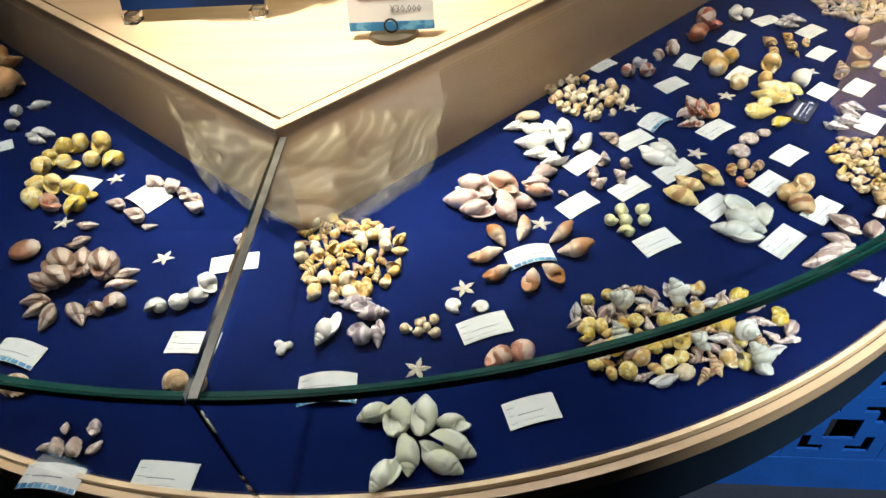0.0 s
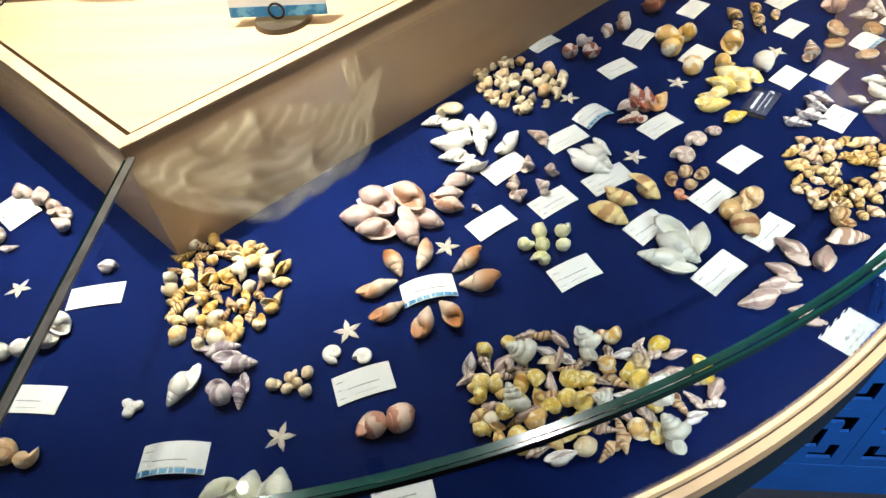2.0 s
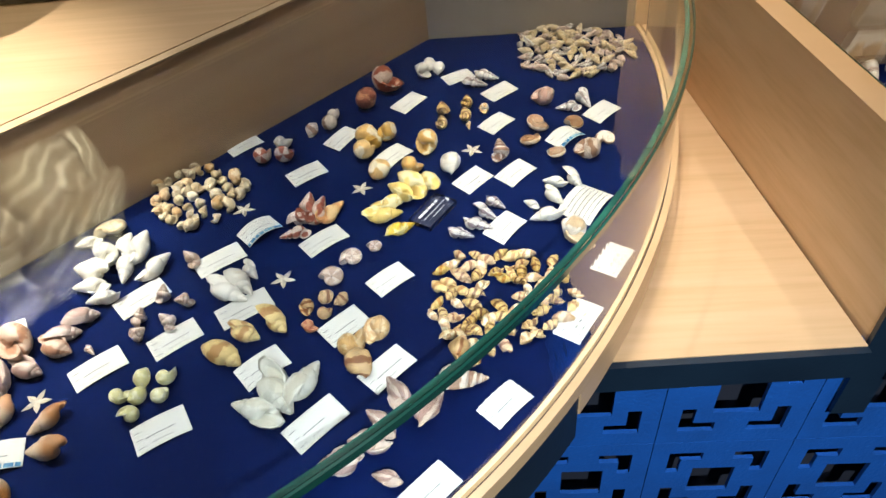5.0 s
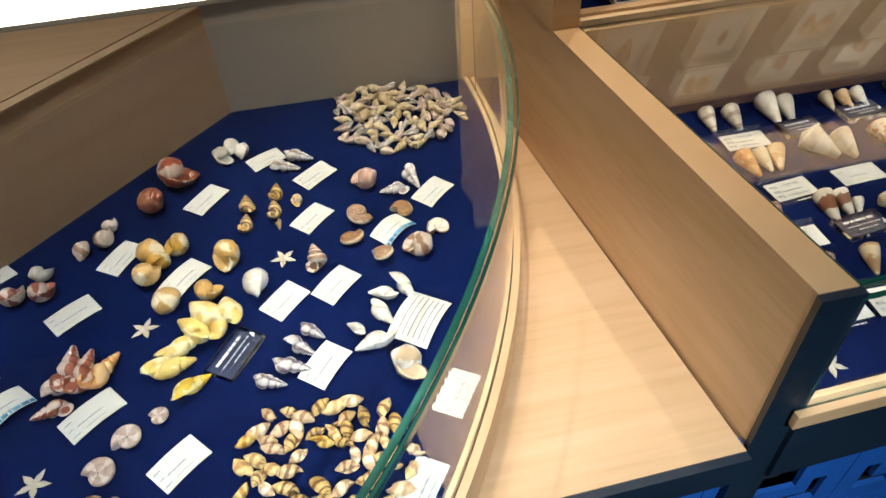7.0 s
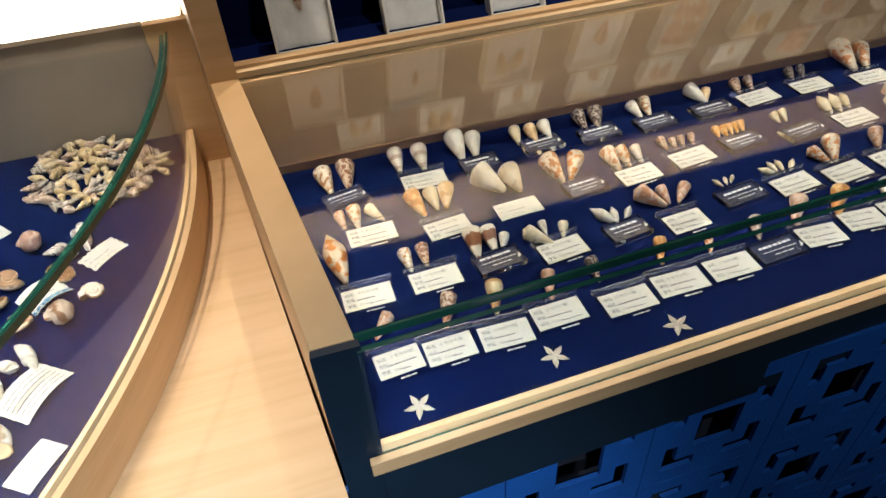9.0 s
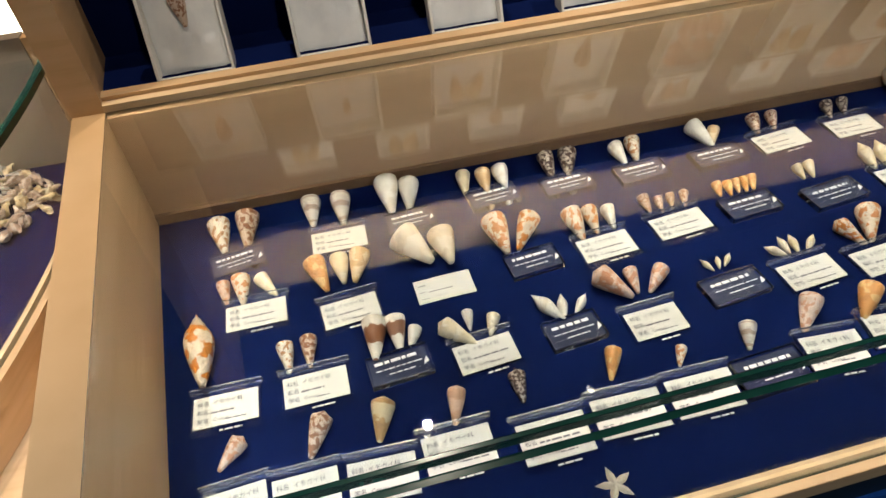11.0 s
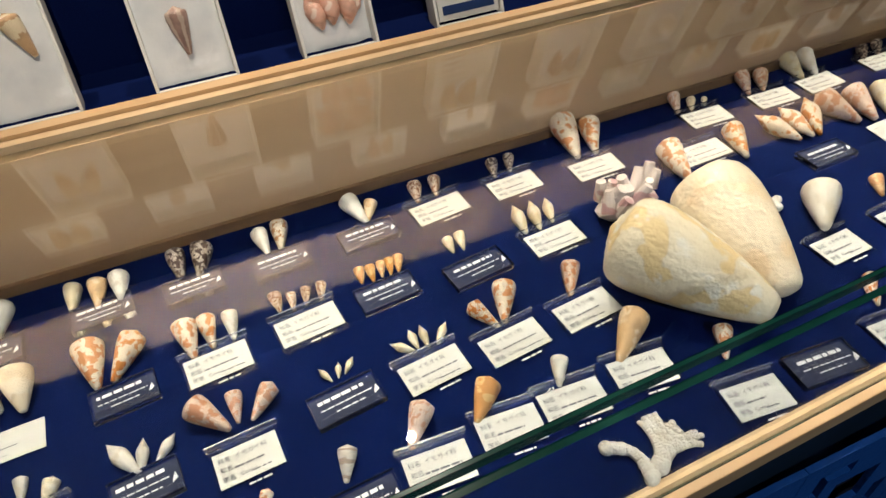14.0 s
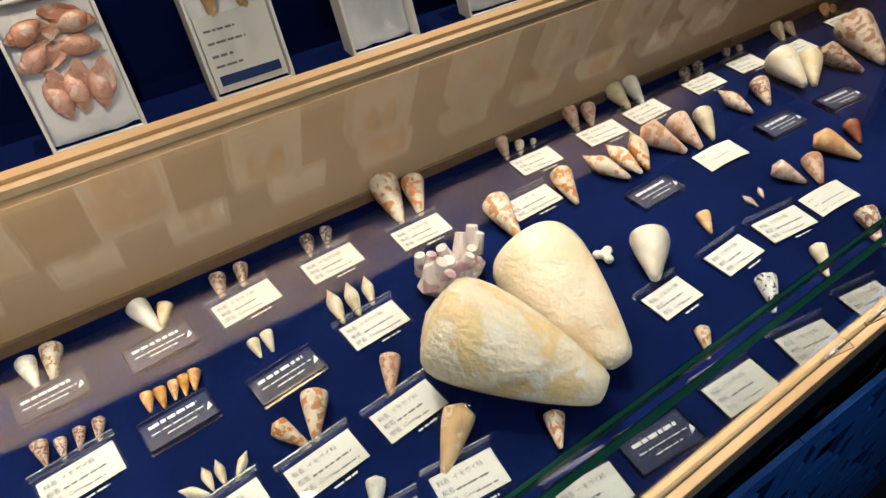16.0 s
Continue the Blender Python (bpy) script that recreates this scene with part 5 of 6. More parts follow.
sea_shell("cone", "orangespot", 1.595, 0.744, -120, 0.0506)
acrylic_label(1.565, 0.682, 6, 0.055)
sea_shell("cone", "orangespot", 1.649, 0.740, -85, 0.0432)
sea_shell("cone", "orangespot", 1.668, 0.742, -88, 0.0380)
sea_shell("cone", "white", 1.688, 0.742, -92, 0.0330)
stand_card(1.643, 0.685, 5, 0.056)
sea_shell("cone", "brownspot", 1.733, 0.752, -90, 0.0250)
sea_shell("cone", "brownspot", 1.747, 0.748, -98, 0.0212)
sea_shell("cone", "brownspot", 1.761, 0.750, -101, 0.0214)
sea_shell("cone", "brownspot", 1.776, 0.749, -103, 0.0226)
stand_card(1.727, 0.694, 6, 0.059)
sea_shell("cone", "orange", 1.817, 0.752, -95, 0.0211)
sea_shell("cone", "orange", 1.828, 0.750, -98, 0.0212)
sea_shell("cone", "orange", 1.839, 0.752, -104, 0.0206)
sea_shell("cone", "orange", 1.848, 0.752, -103, 0.0216)
sea_shell("cone", "orange", 1.857, 0.752, -103, 0.0216)
acrylic_label(1.805, 0.698, 5, 0.060)
sea_shell("cone", "cream", 1.914, 0.753, -90, 0.0220)
sea_shell("cone", "cream", 1.927, 0.754, -100, 0.0233)
acrylic_label(1.895, 0.688, 7, 0.064)
sea_shell("spindle", "cream", 1.995, 0.754, -93, 0.0420)
sea_shell("spindle", "cream", 2.013, 0.753, -101, 0.0408)
sea_shell("spindle", "cream", 2.031, 0.755, -103, 0.0349)
stand_card(1.988, 0.697, 4, 0.058)
sea_shell("spindle", "orangespot", 1.261, 0.671, -84, 0.0815)
stand_card(1.256, 0.591, 0, 0.056)
sea_shell("cone", "spotted", 1.339, 0.647, -85, 0.0351)
sea_shell("cone", "brownspot", 1.360, 0.649, -92, 0.0350)
stand_card(1.335, 0.592, 2, 0.057)
sea_shell("cone", "banded", 1.421, 0.645, -95, 0.0492)
sea_shell("cone", "banded", 1.442, 0.647, -89, 0.0400)
sea_shell("cone", "white", 1.456, 0.640, -111, 0.0256)
acrylic_label(1.412, 0.591, 6, 0.057)
sea_shell("cone", "cream", 1.496, 0.631, -43, 0.0410)
sea_shell("cone", "white", 1.510, 0.647, -97, 0.0232)
sea_shell("cone", "cream", 1.530, 0.635, -113, 0.0251)
stand_card(1.491, 0.586, 6, 0.055)
sea_shell("spindle", "white", 1.585, 0.639, -61, 0.0412)
sea_shell("spindle", "white", 1.599, 0.637, -104, 0.0298)
sea_shell("spindle", "white", 1.617, 0.637, -133, 0.0262)
acrylic_label(1.575, 0.588, 6, 0.053)
sea_shell("cone", "pinkspot", 1.653, 0.648, -53, 0.0450)
sea_shell("cone", "pinkspot", 1.675, 0.651, -96, 0.0311)
sea_shell("cone", "pinkspot", 1.697, 0.646, -133, 0.0354)
stand_card(1.651, 0.581, 4, 0.051)
sea_shell("spindle", "cream", 1.752, 0.651, -66, 0.0175)
sea_shell("spindle", "cream", 1.764, 0.652, -104, 0.0165)
sea_shell("spindle", "cream", 1.774, 0.653, -128, 0.0178)
acrylic_label(1.733, 0.597, 7, 0.061)
sea_shell("spindle", "cream", 1.823, 0.649, -40, 0.0248)
sea_shell("spindle", "cream", 1.835, 0.655, -85, 0.0231)
sea_shell("spindle", "cream", 1.845, 0.654, -92, 0.0240)
sea_shell("spindle", "cream", 1.861, 0.651, -133, 0.0233)
stand_card(1.813, 0.597, 6, 0.057)
sea_shell("cone", "orangespot", 1.903, 0.651, -60, 0.0358)
sea_shell("cone", "orangespot", 1.927, 0.657, -115, 0.0452)
stand_card(1.888, 0.594, 6, 0.059)
sea_shell("cone", "pinkspot", 1.998, 0.657, -118, 0.0407)
stand_card(1.966, 0.599, 6, 0.058)
sea_shell("cone", "tan", 2.006, 0.573, -143, 0.0564)
sea_shell("cone", "pinkspot", 1.290, 0.560, -133, 0.0326)
sea_shell("cone", "brownspot", 1.361, 0.559, -115, 0.0398)
sea_shell("cone", "tanband", 1.415, 0.560, -108, 0.0389)
sea_shell("cone", "tanpink", 1.478, 0.558, -105, 0.0352)
sea_shell("cone", "dark", 1.535, 0.563, -92, 0.0300)
sea_shell("cone", "orange", 1.619, 0.565, -110, 0.0329)
sea_shell("cone", "orangespot", 1.679, 0.558, -120, 0.0220)
sea_shell("cone", "whiteband", 1.744, 0.562, -112, 0.0292)
sea_shell("cone", "pinkspot", 1.806, 0.570, -130, 0.0405)
sea_shell("cone", "orange", 1.863, 0.568, -129, 0.0412)
sea_shell("cone", "white", 1.934, 0.568, -120, 0.0300)
stand_card(1.272, 0.496, 5, 0.048)
stand_card(1.323, 0.496, 2, 0.052)
stand_card(1.381, 0.496, -1, 0.055)
stand_card(1.444, 0.503, 2, 0.057)
stand_card(1.521, 0.495, 2, 0.058)
stand_card(1.586, 0.502, 0, 0.059)
stand_card(1.653, 0.504, 1, 0.058)
acrylic_label(1.714, 0.506, 4, 0.063)
stand_card(1.781, 0.516, -3, 0.052)
stand_card(1.902, 0.523, -3, 0.055)
stand_card(1.845, 0.523, -4, 0.052)
stand_card(1.970, 0.526, -5, 0.054)
stand_card(2.040, 0.470, -5, 0.052)
acrylic_label(2.105, 0.472, -4, 0.064)
stand_card(2.201, 0.469, -2, 0.059)
sea_shell("cone", "pinkspot", 2.281, 0.867, -113, 0.0358)
sea_shell("cone", "cream", 2.298, 0.857, -121, 0.0256)
sea_shell("cone", "cream", 2.319, 0.857, -123, 0.0166)
stand_card(2.270, 0.811, -1, 0.058)
sea_shell("cone", "pinkspot", 2.388, 0.863, -111, 0.0418)
sea_shell("cone", "pinkspot", 2.412, 0.859, -119, 0.0389)
stand_card(2.372, 0.808, -1, 0.060)
sea_shell("cone", "cream", 2.471, 0.865, -103, 0.0483)
sea_shell("cone", "white", 2.498, 0.865, -110, 0.0509)
stand_card(2.453, 0.808, 3, 0.059)
sea_shell("cone", "dark", 2.585, 0.854, -127, 0.0300)
sea_shell("cone", "dark", 2.614, 0.856, -130, 0.0312)
stand_card(2.567, 0.813, 0, 0.057)
sea_shell("cone", "dark", 2.683, 0.864, -126, 0.0222)
sea_shell("cone", "dark", 2.710, 0.862, -129, 0.0206)
stand_card(2.658, 0.815, -1, 0.052)
sea_shell("cone", "orangespot", 2.199, 0.759, -94, 0.0642)
sea_shell("cone", "orangespot", 2.289, 0.762, -104, 0.0546)
stand_card(2.214, 0.751, 2, 0.064)
sea_shell("spindle", "orangespot", 2.348, 0.762, -65, 0.0608)
sea_shell("spindle", "orangespot", 2.375, 0.762, -89, 0.0610)
sea_shell("spindle", "orangespot", 2.401, 0.762, -117, 0.0640)
sea_shell("cone", "pinkspot", 2.439, 0.760, -64, 0.0613)
sea_shell("cone", "pinkspot", 2.474, 0.756, -95, 0.0582)
sea_shell("cone", "cream", 2.508, 0.754, -117, 0.0514)
acrylic_label(2.330, 0.682, 2, 0.064)
name_card(2.447, 0.691, -1, 0.064)
sea_shell("spindle", "orangespot", 2.579, 0.768, -87, 0.0561)
sea_shell("cone", "brownspot", 2.627, 0.762, -116, 0.0479)
sea_shell("cone", "whitebigcone", 2.276, 0.625, -130, 0.0603)
stand_card(2.235, 0.563, 3, 0.051)
sea_shell("cone", "orange", 2.367, 0.633, -117, 0.0291)
sea_shell("spindle", "mauve", 2.434, 0.630, -79, 0.0204)
sea_shell("spindle", "mauve", 2.456, 0.633, -124, 0.0180)
stand_card(2.326, 0.567, 4, 0.056)
sea_shell("cone", "dotted", 2.334, 0.532, -121, 0.0386)
sea_shell("cone", "orangespot", 2.242, 0.528, -123, 0.0297)
sea_shell("cone", "orangespot", 2.078, 0.535, -120, 0.0322)
stand_card(2.399, 0.572, -5, 0.063)
name_card(2.475, 0.570, -2, 0.064)
sea_shell("cone", "cream", 2.413, 0.531, -121, 0.0350)
sea_shell("cone", "brownspot", 2.495, 0.531, -119, 0.0434)
sea_shell("cone", "pinkspot", 2.502, 0.633, -63, 0.0402)
sea_shell("cone", "pinkspot", 2.532, 0.621, -122, 0.0436)
sea_shell("cone", "orange", 2.588, 0.632, -73, 0.0566)
sea_shell("cone", "redbrown", 2.636, 0.639, -123, 0.0369)
acrylic_label(2.551, 0.686, 0, 0.064)
acrylic_label(2.659, 0.680, -3, 0.064)
sea_shell("cone", "brownspot", 2.777, 0.750, -72, 0.0651)
sea_shell("cone", "brownspot", 2.840, 0.758, -109, 0.1002)
sea_shell("cone", "creamwide", 2.688, 0.770, -108, 0.0683)
sea_shell("cone", "cream", 2.724, 0.759, -130, 0.0625)
stand_card(2.745, 0.798, 2, 0.062)
sea_shell("cone", "cream", 2.793, 0.859, -117, 0.0394)
sea_shell("cone", "cream", 2.818, 0.857, -114, 0.0295)
stand_card(2.881, 0.812, -1, 0.056)
sea_shell("cone", "orange", 2.914, 0.864, -130, 0.0312)
sea_shell("cone", "orange", 2.929, 0.859, -124, 0.0230)
stand_card(2.290, 0.468, -9, 0.056)
stand_card(2.381, 0.466, -8, 0.048)
giant_cone("left", 2.083, 0.597, -58, 0.1582)
giant_cone("right", 2.160, 0.618, -94, 0.1503)
starfish(1.300, 0.458)
starfish(1.445, 0.471)
starfish(1.581, 0.467)
coral_finger(1.930, 0.495, -60, 0.0381)
coral_fan(1.958, 0.466, 40, 0.044)
coral_bit(2.248, 0.659, 0.026)


# ---- lamp, signs and tray on the platform ----
nacre = material("glowing_mother_of_pearl", (0.72, 0.68, 0.54), 0.25, grain=[((0.52, 0.47, 0.34), 14, 0.4, 0.65)], bump=1.0, bump_scale=45, coat=0.8)
nt = nacre.node_tree
# lamp's glow and its wavy glints are put into the discs' own emission
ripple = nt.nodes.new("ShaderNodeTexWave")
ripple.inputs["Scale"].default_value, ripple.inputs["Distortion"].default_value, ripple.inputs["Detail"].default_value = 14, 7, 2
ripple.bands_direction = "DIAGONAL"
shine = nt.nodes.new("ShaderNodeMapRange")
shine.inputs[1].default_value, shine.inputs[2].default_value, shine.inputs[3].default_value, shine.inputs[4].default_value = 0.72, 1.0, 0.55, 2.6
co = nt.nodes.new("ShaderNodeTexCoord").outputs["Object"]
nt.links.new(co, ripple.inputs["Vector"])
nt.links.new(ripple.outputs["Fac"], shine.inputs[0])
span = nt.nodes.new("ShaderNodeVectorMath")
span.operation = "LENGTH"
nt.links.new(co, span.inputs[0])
thin = nt.nodes.new("ShaderNodeMapRange")      # glow fades towards each disc's rim, shading put into the emission
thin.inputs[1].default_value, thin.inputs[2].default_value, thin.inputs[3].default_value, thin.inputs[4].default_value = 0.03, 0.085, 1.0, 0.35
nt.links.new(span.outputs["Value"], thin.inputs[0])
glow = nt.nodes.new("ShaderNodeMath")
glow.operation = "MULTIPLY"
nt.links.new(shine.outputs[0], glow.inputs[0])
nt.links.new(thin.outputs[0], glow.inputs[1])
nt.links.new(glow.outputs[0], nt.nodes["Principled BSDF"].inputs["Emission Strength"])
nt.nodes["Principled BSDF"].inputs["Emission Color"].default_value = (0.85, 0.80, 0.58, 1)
brass = material("dark_brass", (0.16, 0.13, 0.09), 0.4, metal=0.8)
navy_print = material("navy_sign_print", (0.008, 0.03, 0.12), 0.4, grain=[((0.012, 0.045, 0.16), 6, 0.4, 0.7)])
TOP_Z = PLAT + 0.0017


def scale_mesh(size):
    """One dished, wavy-edged shell disc."""
    bm = bmesh.new()
    hub = bm.verts.new((0, 0, 0.16 * size))
    last = None
    for ring_i, r in enumerate((0.35, 0.7, 1.0)):
        row = []
        for j in range(18):
            a = 2 * math.pi * j / 18
            rr = r * size * (1 + (0.05 * math.sin(5 * a) if r == 1.0 else 0))
            row.append(bm.verts.new((rr * math.cos(a), rr * math.sin(a), size * (0.16 * (1 - r * r) + 0.025 * math.sin(6 * a + 3 * ring_i)))))
        for j in range(18):
            f = bm.faces.new((hub, row[j], row[(j + 1) % 18])) if last is None else bm.faces.new((last[j], row[j], row[(j + 1) % 18], last[(j + 1) % 18]))
            f.smooth = True
        last = row
    bmesh.ops.solidify(bm, geom=bm.faces[:], thickness=0.002)
    me = bpy.data.meshes.new("shell_disc")
    bm.to_mesh(me)
    bm.free()
    me.materials.append(nacre)
    return me


def shell_lamp(x, y):
    ob = thing("shell_lamp", x, y, TOP_Z, "lamp with a shade of overlapping mother-of-pearl discs", "lamp")
    bm = bmesh.new()
    for r, z0, z1 in ((0.10, 0.0, 0.012), (0.03, 0.012, 0.10)):
        bmesh.ops.create_cone(bm, cap_ends=True, segments=32, radius1=r, radius2=r * 0.9, depth=z1 - z0, matrix=Matrix.Translation((0, 0, (z0 + z1) / 2)))
    part("base", bm, brass, ob, "dark round metal base")
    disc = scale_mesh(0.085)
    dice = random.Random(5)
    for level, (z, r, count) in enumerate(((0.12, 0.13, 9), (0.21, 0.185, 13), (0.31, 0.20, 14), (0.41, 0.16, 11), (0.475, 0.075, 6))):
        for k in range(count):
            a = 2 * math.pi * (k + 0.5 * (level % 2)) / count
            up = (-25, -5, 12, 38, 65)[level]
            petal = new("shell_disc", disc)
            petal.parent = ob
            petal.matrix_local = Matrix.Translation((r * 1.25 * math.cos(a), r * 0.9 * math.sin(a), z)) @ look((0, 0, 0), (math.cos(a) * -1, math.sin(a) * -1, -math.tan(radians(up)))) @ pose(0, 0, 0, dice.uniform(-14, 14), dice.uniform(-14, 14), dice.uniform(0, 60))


shell_lamp(-0.12, 0.86)


price = thing("price_sign", 0.145, 0.56, TOP_Z, "white price sign with a blue edge in a dark ring stand", "sign")
bm = bmesh.new()
bmesh.ops.create_cone(bm, cap_ends=True, segments=32, radius1=0.036, radius2=0.034, depth=0.006, matrix=Matrix.Translation((0, 0.012, 0.003)))
part("stand_base", bm, brass, price, "dark round stand base")
bm = bmesh.new()
for k in range(20):
    a, b = 2 * math.pi * k / 20, 2 * math.pi * (k + 1) / 20
    corners = [bm.verts.new((r * math.cos(q), -0.004 + dy, 0.020 + r * math.sin(q))) for q in (a, b) for r in (0.008, 0.0105) for dy in (0, 0.002)]
    for quad in ((0, 2, 6, 4), (1, 5, 7, 3), (2, 3, 7, 6), (0, 4, 5, 1)):
        bm.faces.new([corners[n] for n in quad])
part("ring_clip", bm, black_metal, price, "dark ring clip")
board = part("board", box(-0.061, 0.061, 0.0, 0.0012, 0.0, 0.092), paper, price)
board.matrix_local = pose(0, 0, 0.012, -14, 0, 0)
stripe = part("blue_edge", box(-0.061, 0.061, -0.0006, -0.0001, 0.0, 0.012), blue_print, board, "blue printed edge")
rule = part("rule", box(-0.045, 0.045, -0.0006, -0.0001, 0.042, 0.043), ink, board)
face = lambda x, z: Matrix.Translation((x, -0.0008, z)) @ pose(0, 0, 0, 90, 0, 0)
lettering("シェルランプ", 0.0185, ink, board, face(0, 0.050))
lettering("¥30,000", 0.0135, ink, board, face(0.022, 0.024))
part("writing", bars([(0.0, 0.004, 0.0, 0.5)], 0.08, 1.0, 0.0, 0, 0, random.Random(2)), ink, board).matrix_local = face(-0.02, 0.078)

info = thing("information_sign", -0.187, 0.655, TOP_Z, "navy information sign with white writing on clear feet", "sign")
for side in (-0.105, 0.105):
    part("foot", box(side - 0.012, side + 0.012, -0.012, 0.014, 0.0, 0.016, bevel=0.002), acrylic, info, "clear acrylic foot").visible_shadow = False
    bm = bmesh.new()
    bmesh.ops.create_cone(bm, cap_ends=True, segments=16, radius1=0.006, radius2=0.006, depth=0.004, matrix=Matrix.Translation((side, -0.013, 0.012)) @ pose(0, 0, 0, 90, 0, 0))
    part("stud", bm, steel, info, "round steel stud")
panel = part("panel", box(-0.118, 0.118, 0.0, 0.003, 0.0, 0.17), navy_print, info)
panel.matrix_local = pose(0, 0, 0.020, -16, 0, 0)
part("writing", bars([(0.10 + 0.11 * k, 0.05, 0.06, 0.92) for k in range(7)], 0.236, 0.16, 0.0, 0, 0, random.Random(4)), white_print, panel, "white printed writing").matrix_local = Matrix.Translation((-0.118, -0.0008, 0.004)) @ pose(0, 0, 0, 90, 0, 0)

tray = thing("plastic_tray", 0.12, 1.0, TOP_Z, "clear plastic tray with dark purple strands", "tray")


def rounded(w, d, r, n=6):
    pts = []
    for cx, cy, a0 in ((w - r, d - r, 0), (-w + r, d - r, 90), (-w + r, -d + r, 180), (w - r, -d + r, 270)):
        pts += [(cx + r * math.cos(radians(a0 + 90 * k / n)), cy + r * math.sin(radians(a0 + 90 * k / n))) for k in range(n + 1)]
    return pts


bm = prism(rounded(0.13, 0.055, 0.02), 0.0, 0.002)
part("bottom", bm, acrylic, tray)
bm = bmesh.new()
inner, outer = rounded(0.13, 0.055, 0.02), rounded(0.137, 0.062, 0.025)
rows = [[bm.verts.new((*a, 0.002)), bm.verts.new((*b, 0.024)), bm.verts.new((b[0] * 1.02, b[1] * 1.04, 0.025)), bm.verts.new((a[0] * 1.01, a[1] * 1.01, 0.0))] for a, b in zip(inner, outer)]
for a, b in zip(rows, rows[1:] + rows[:1]):
    for k in range(3):
        bm.faces.new((a[k], b[k], b[k + 1], a[k + 1]))
part("side", bm, steel, tray, "pale translucent rim")
bm = bmesh.new()
dice = random.Random(9)
for k in range(90):
    a, r = dice.uniform(0, 6.28), dice.uniform(0, 1)
    at = Vector((0.115 * r * math.cos(a), 0.045 * r * math.sin(a), dice.uniform(0.004, 0.016)))
    way = Vector((dice.uniform(-1, 1), dice.uniform(-1, 1), dice.uniform(-0.2, 0.2))).normalized() * 0.018
    side = way.cross(Vector((0, 0, 1))).normalized() * 0.002
    vs = [bm.verts.new(at + way * s + side * q + Vector((0, 0, h))) for s in (-1, 1) for q, h in ((-1, 0), (0, 0.003), (1, 0))]
    for q in ((0, 1, 4, 3), (1, 2, 5, 4), (0, 3, 5, 2)):
        bm.faces.new([vs[n] for n in q])
tagged(part("strands", bm, material("purple_strands", (0.04, 0.025, 0.06), 0.7, grain=[((0.09, 0.06, 0.11), 80, 0.4, 0.6)]), tray, "dark purple strands"), kind="stuff")
tray.matrix_world = pose(0.13, 1.005, TOP_Z, 0, 0, 0)

# ---- gift boxes on the raised tier ----
box_card = material("white_box_card", (0.78, 0.78, 0.76), 0.6, grain=[((0.72, 0.72, 0.70), 10, 0.4, 0.7)], vary=0.04)
cotton = material("white_cotton", (0.80, 0.82, 0.84), 0.9, grain=[((0.68, 0.71, 0.75), 22, 0.4, 0.65)], bump=1.0, bump_scale=60)


def gift_box(x, y, z, lean, shells, words, writing=False):
    """A shallow open card box that leans back, with shells on cotton wool."""
    ob = thing("gift_box", x, y, z, words, "gift box", "gift boxes on the tier")
    w, h, d, t = 0.040, 0.125, 0.022, 0.003
    body = part("box_shell", box(-w, w, d - t, d, 0.0, h), box_card, ob)
    for dims in ((-w, -w + t, 0, d - t, 0, h), (w - t, w, 0, d - t, 0, h), (-w + t, w - t, 0, d - t, 0, t), (-w + t, w - t, 0, d - t, h - t, h)):
        part("box_side", box(*dims, bevel=0.0005), box_card, ob)
    bm = bmesh.new()
    n, m = 10, 14
    grid = [[bm.verts.new(((-w + t) + (2 * w - 2 * t) * i / n, 0.011 - 0.004 * noise.noise((i * 0.5 + x * 9, j * 0.5, 1)) - (0.0 if 0 < i < n and 0 < j < m else -0.006), t + (h - 2 * t) * j / m)) for j in range(m + 1)] for i in range(n + 1)]
    for i in range(n):
        for j in range(m):
            f = bm.faces.new((grid[i][j], grid[i + 1][j], grid[i + 1][j + 1], grid[i][j + 1]))
            f.smooth = True
    part("cotton_lining", bm, cotton, ob, "white cotton wool lining")
    for kind, style, sx, sz, turn, size in shells:
        me, _ = shell_data(kind, style)
        sh = new("boxed_shell", me)
        sh.parent = ob
        sh.matrix_local = Matrix.Translation((sx, 0.006, sz)) @ pose(0, 0, 0, 90, 0, 0) @ pose(0, 0, 0, 0, 0, turn) @ Matrix.Diagonal((size, size, size, 1))
        sh["label"] = STYLES[style][0] + " shell"
    if writing:
        part("card", box(-w + t + 0.002, w - t - 0.002, 0.003, 0.0045, 0.006, 0.075), paper, ob, "white printed card")
        part("writing", bars([(0.45, 0.035, 0.05, 0.35), (0.62, 0.03, 0.05, 0.6), (0.78, 0.03, 0.05, 0.5), (0.32, 0.03, 0.05, 0.45)], 0.066, 0.07, 0, 0, 0, card_dice), ink, ob).matrix_local = Matrix.Translation((-0.033, 0.0025, 0.006)) @ pose(0, 0, 0, 90, 0, 0)
        part("blue_bar", box(-0.030, 0.030, 0.0022, 0.0028, 0.012, 0.021), navy_print, ob, "navy printed bar")
    ob.matrix_world = pose(x, y, z + 0.0005, -lean, 0, 0)
    return ob


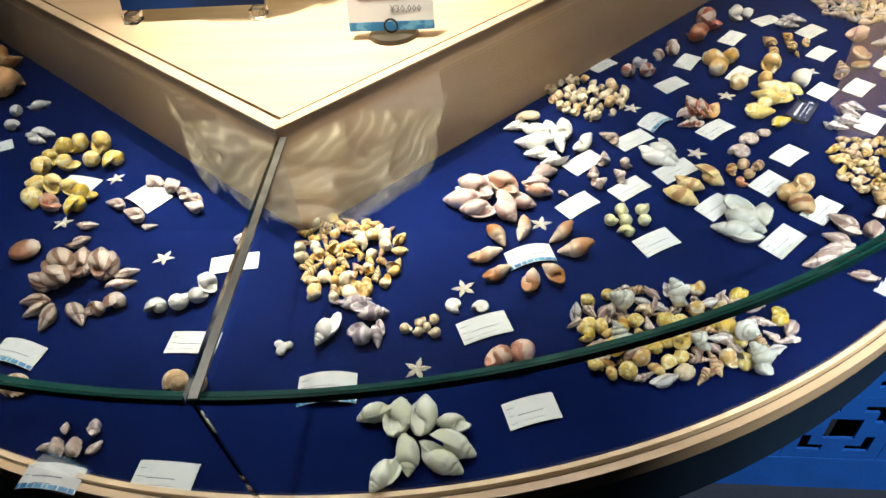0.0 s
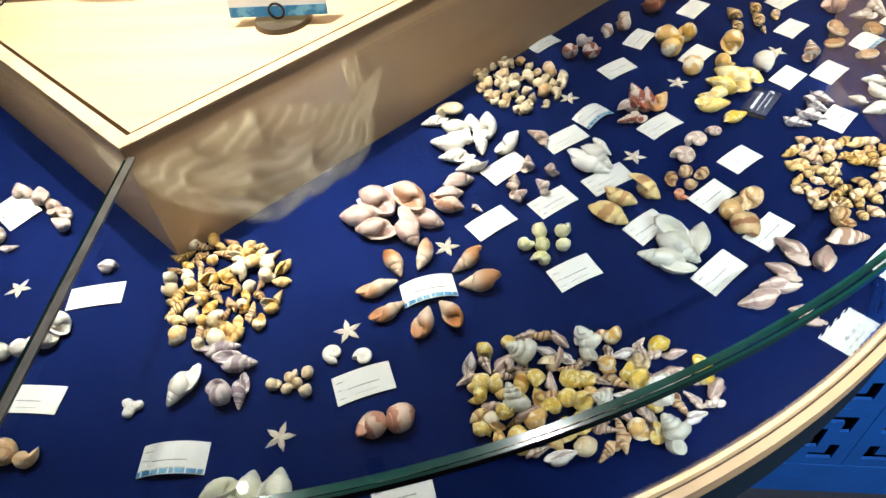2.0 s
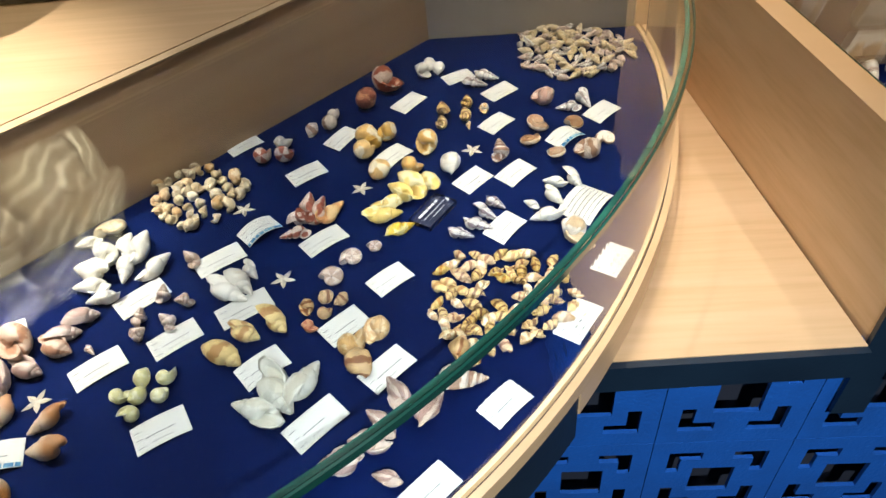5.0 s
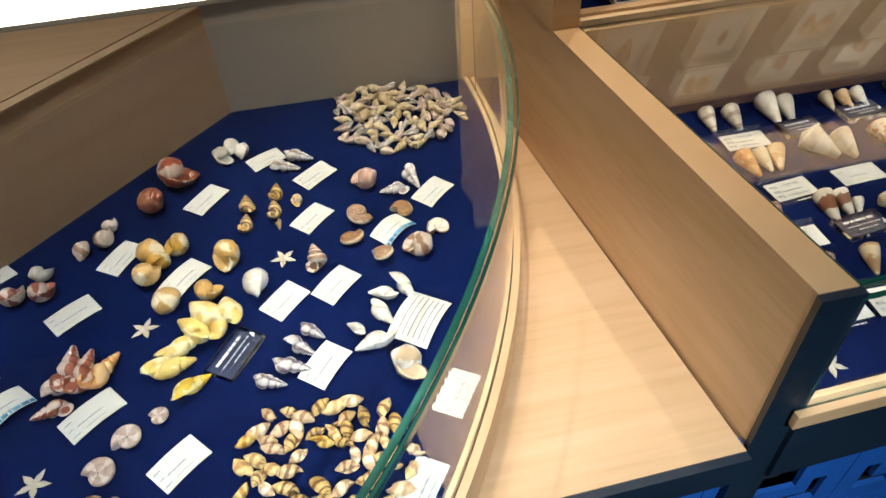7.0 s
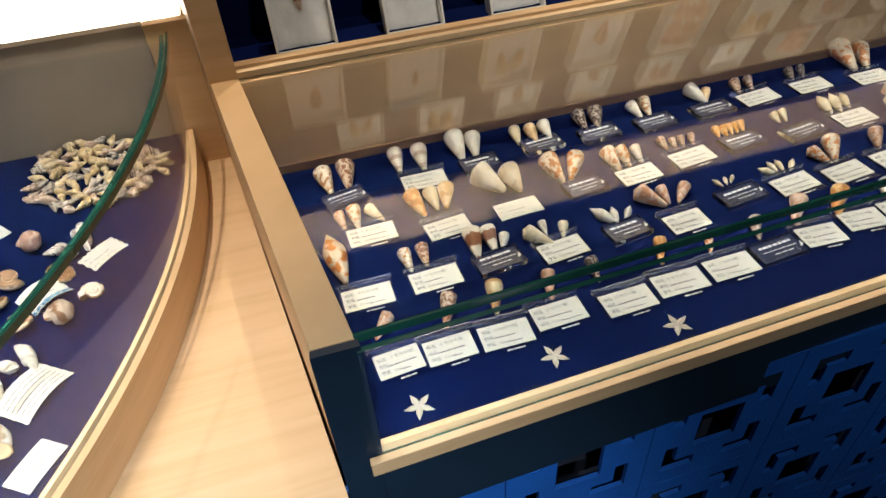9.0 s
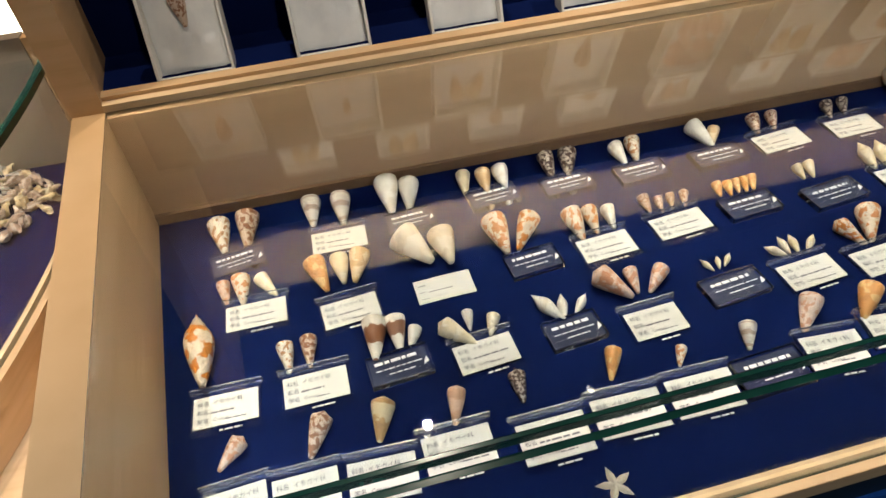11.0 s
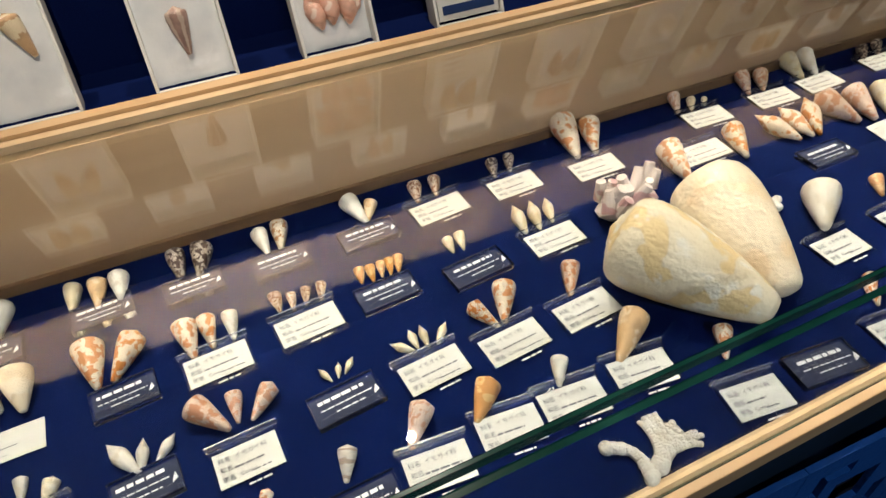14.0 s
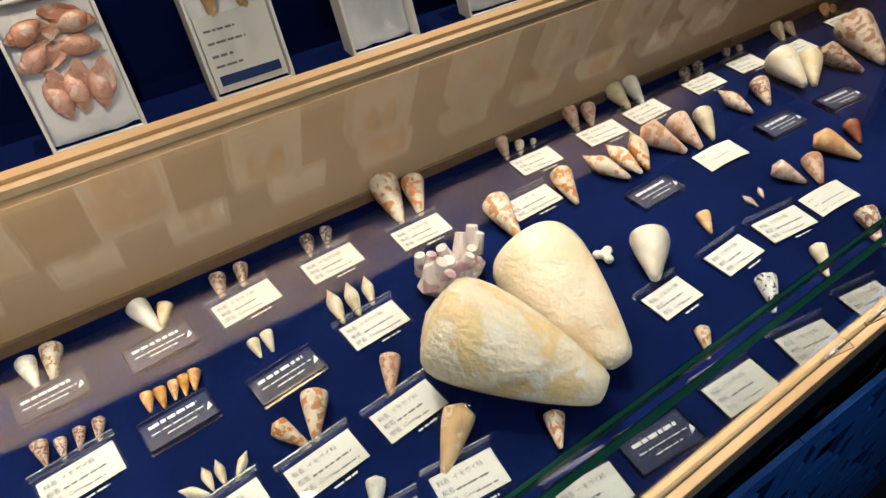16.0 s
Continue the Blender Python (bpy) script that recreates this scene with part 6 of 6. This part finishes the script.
STEP_A, STEP_B = 0.9575, 1.1005
OLIVES = [("long", "pink", dx, dz, a, 0.044) for dx, dz, a in ((-0.016, 0.098, 190), (0.016, 0.10, -15), (-0.017, 0.078, 200), (0.012, 0.082, -20), (-0.017, 0.045, -80), (0.0, 0.048, -95), (0.018, 0.045, -100))]
CONTENTS = (
    ([("cone", "brownspot", 0.0, 0.07, -85, 0.042)], "open white gift box with a spotted cone shell", False),
    ([("spindle", "brownspot", 0.0, 0.075, -85, 0.030)], "open white gift box with a small brown shell", False),
    ([("cone", "tanband", -0.012, 0.076, -98, 0.042), ("cone", "tanband", 0.013, 0.076, -72, 0.042)], "open white gift box with two banded cone shells", False),
    ([("cone", "mauvedark", 0.0, 0.052, -88, 0.045)], "open white gift box with a grey patterned shell", False),
    (OLIVES, "open white gift box with seven pink-orange olive shells", False),
    ([("cone", "tan", -0.013, 0.095, -95, 0.05), ("cone", "tan", 0.013, 0.095, -80, 0.05)], "open white gift box with tan cone shells and card", True),
    ([("cone", "pinkspot", -0.01, 0.09, -95, 0.04), ("cone", "brownspot", 0.013, 0.09, -80, 0.04)], "open white gift box with two mottled cone shells", False),
    ([("globe", "white", 0.0, 0.07, 20, 0.04)], "open white gift box with a white shell", False),
)
for k in range(12):
    shells, words, writing = CONTENTS[k % 8]
    gift_box(1.292 + 0.1455 * k, 0.917, STEP_A, 22, shells, words, writing)
for k in range(12):
    shells, words, writing = CONTENTS[(k * 3 + 2) % 8]
    gift_box(1.365 + 0.1455 * k, 1.055, STEP_B, 22, shells, words, writing)

# pink barnacle-like crown on the large cone
bm = bmesh.new()
dice = random.Random(21)
for k in range(15):
    x, y = dice.uniform(-0.032, 0.034), dice.uniform(-0.014, 0.016)
    way = Vector((dice.uniform(-0.6, 0.6), dice.uniform(-0.5, 0.6), 1)).normalized()
    top_r, length = dice.uniform(0.0045, 0.0065), dice.uniform(0.016, 0.028)
    bmesh.ops.create_cone(bm, cap_ends=True, segments=10, radius1=0.0085, radius2=top_r, depth=length, matrix=Matrix.Translation(Vector((x, y, 0.018)) + way * length / 2) @ way.to_track_quat("Z", "Y").to_matrix().to_4x4())
bmesh.ops.create_icosphere(bm, subdivisions=2, radius=1, matrix=Matrix.Translation((0, 0, 0.012)) @ Matrix.Diagonal((0.038, 0.02, 0.0125, 1)))
crown = part("barnacle_cluster", bm, shell_material("barnacle", (0.78, 0.69, 0.65), (0.54, 0.34, 0.35), "mottle", 60, 0.4, 0.7))
crown.location = (2.105, 0.720, FELT)
tagged(crown, "cluster of pinkish white barnacle tubes beside the giant shell", "barnacles")

# ---- ceiling spotlights ----
# every lamp gets a housing, the added fill lamps too
for eye, target, watts, colour, cone in SPOTS:
    ob = thing("spotlight", eye[0], eye[1], CEILING, "small black ceiling spotlight, some added as unseen fill lights", "spotlight", "ceiling spotlights")
    bm = bmesh.new()
    bmesh.ops.create_cone(bm, cap_ends=True, segments=20, radius1=0.03, radius2=0.03, depth=0.012, matrix=Matrix.Translation((0, 0, -0.006)))
    bmesh.ops.create_cone(bm, cap_ends=True, segments=12, radius1=0.006, radius2=0.006, depth=0.05, matrix=Matrix.Translation((0, 0, -0.036)))
    part("mount", bm, black_metal, ob)
    bm = bmesh.new()
    bmesh.ops.create_cone(bm, cap_ends=False, segments=24, radius1=0.034, radius2=0.030, depth=0.10)
    can = part("housing", bm, black_metal, ob)
    can.matrix_local = Matrix.Translation((0, 0, -0.10)) @ (Vector(target) - Vector(eye)).to_track_quat("-Z", "Y").to_matrix().to_4x4()
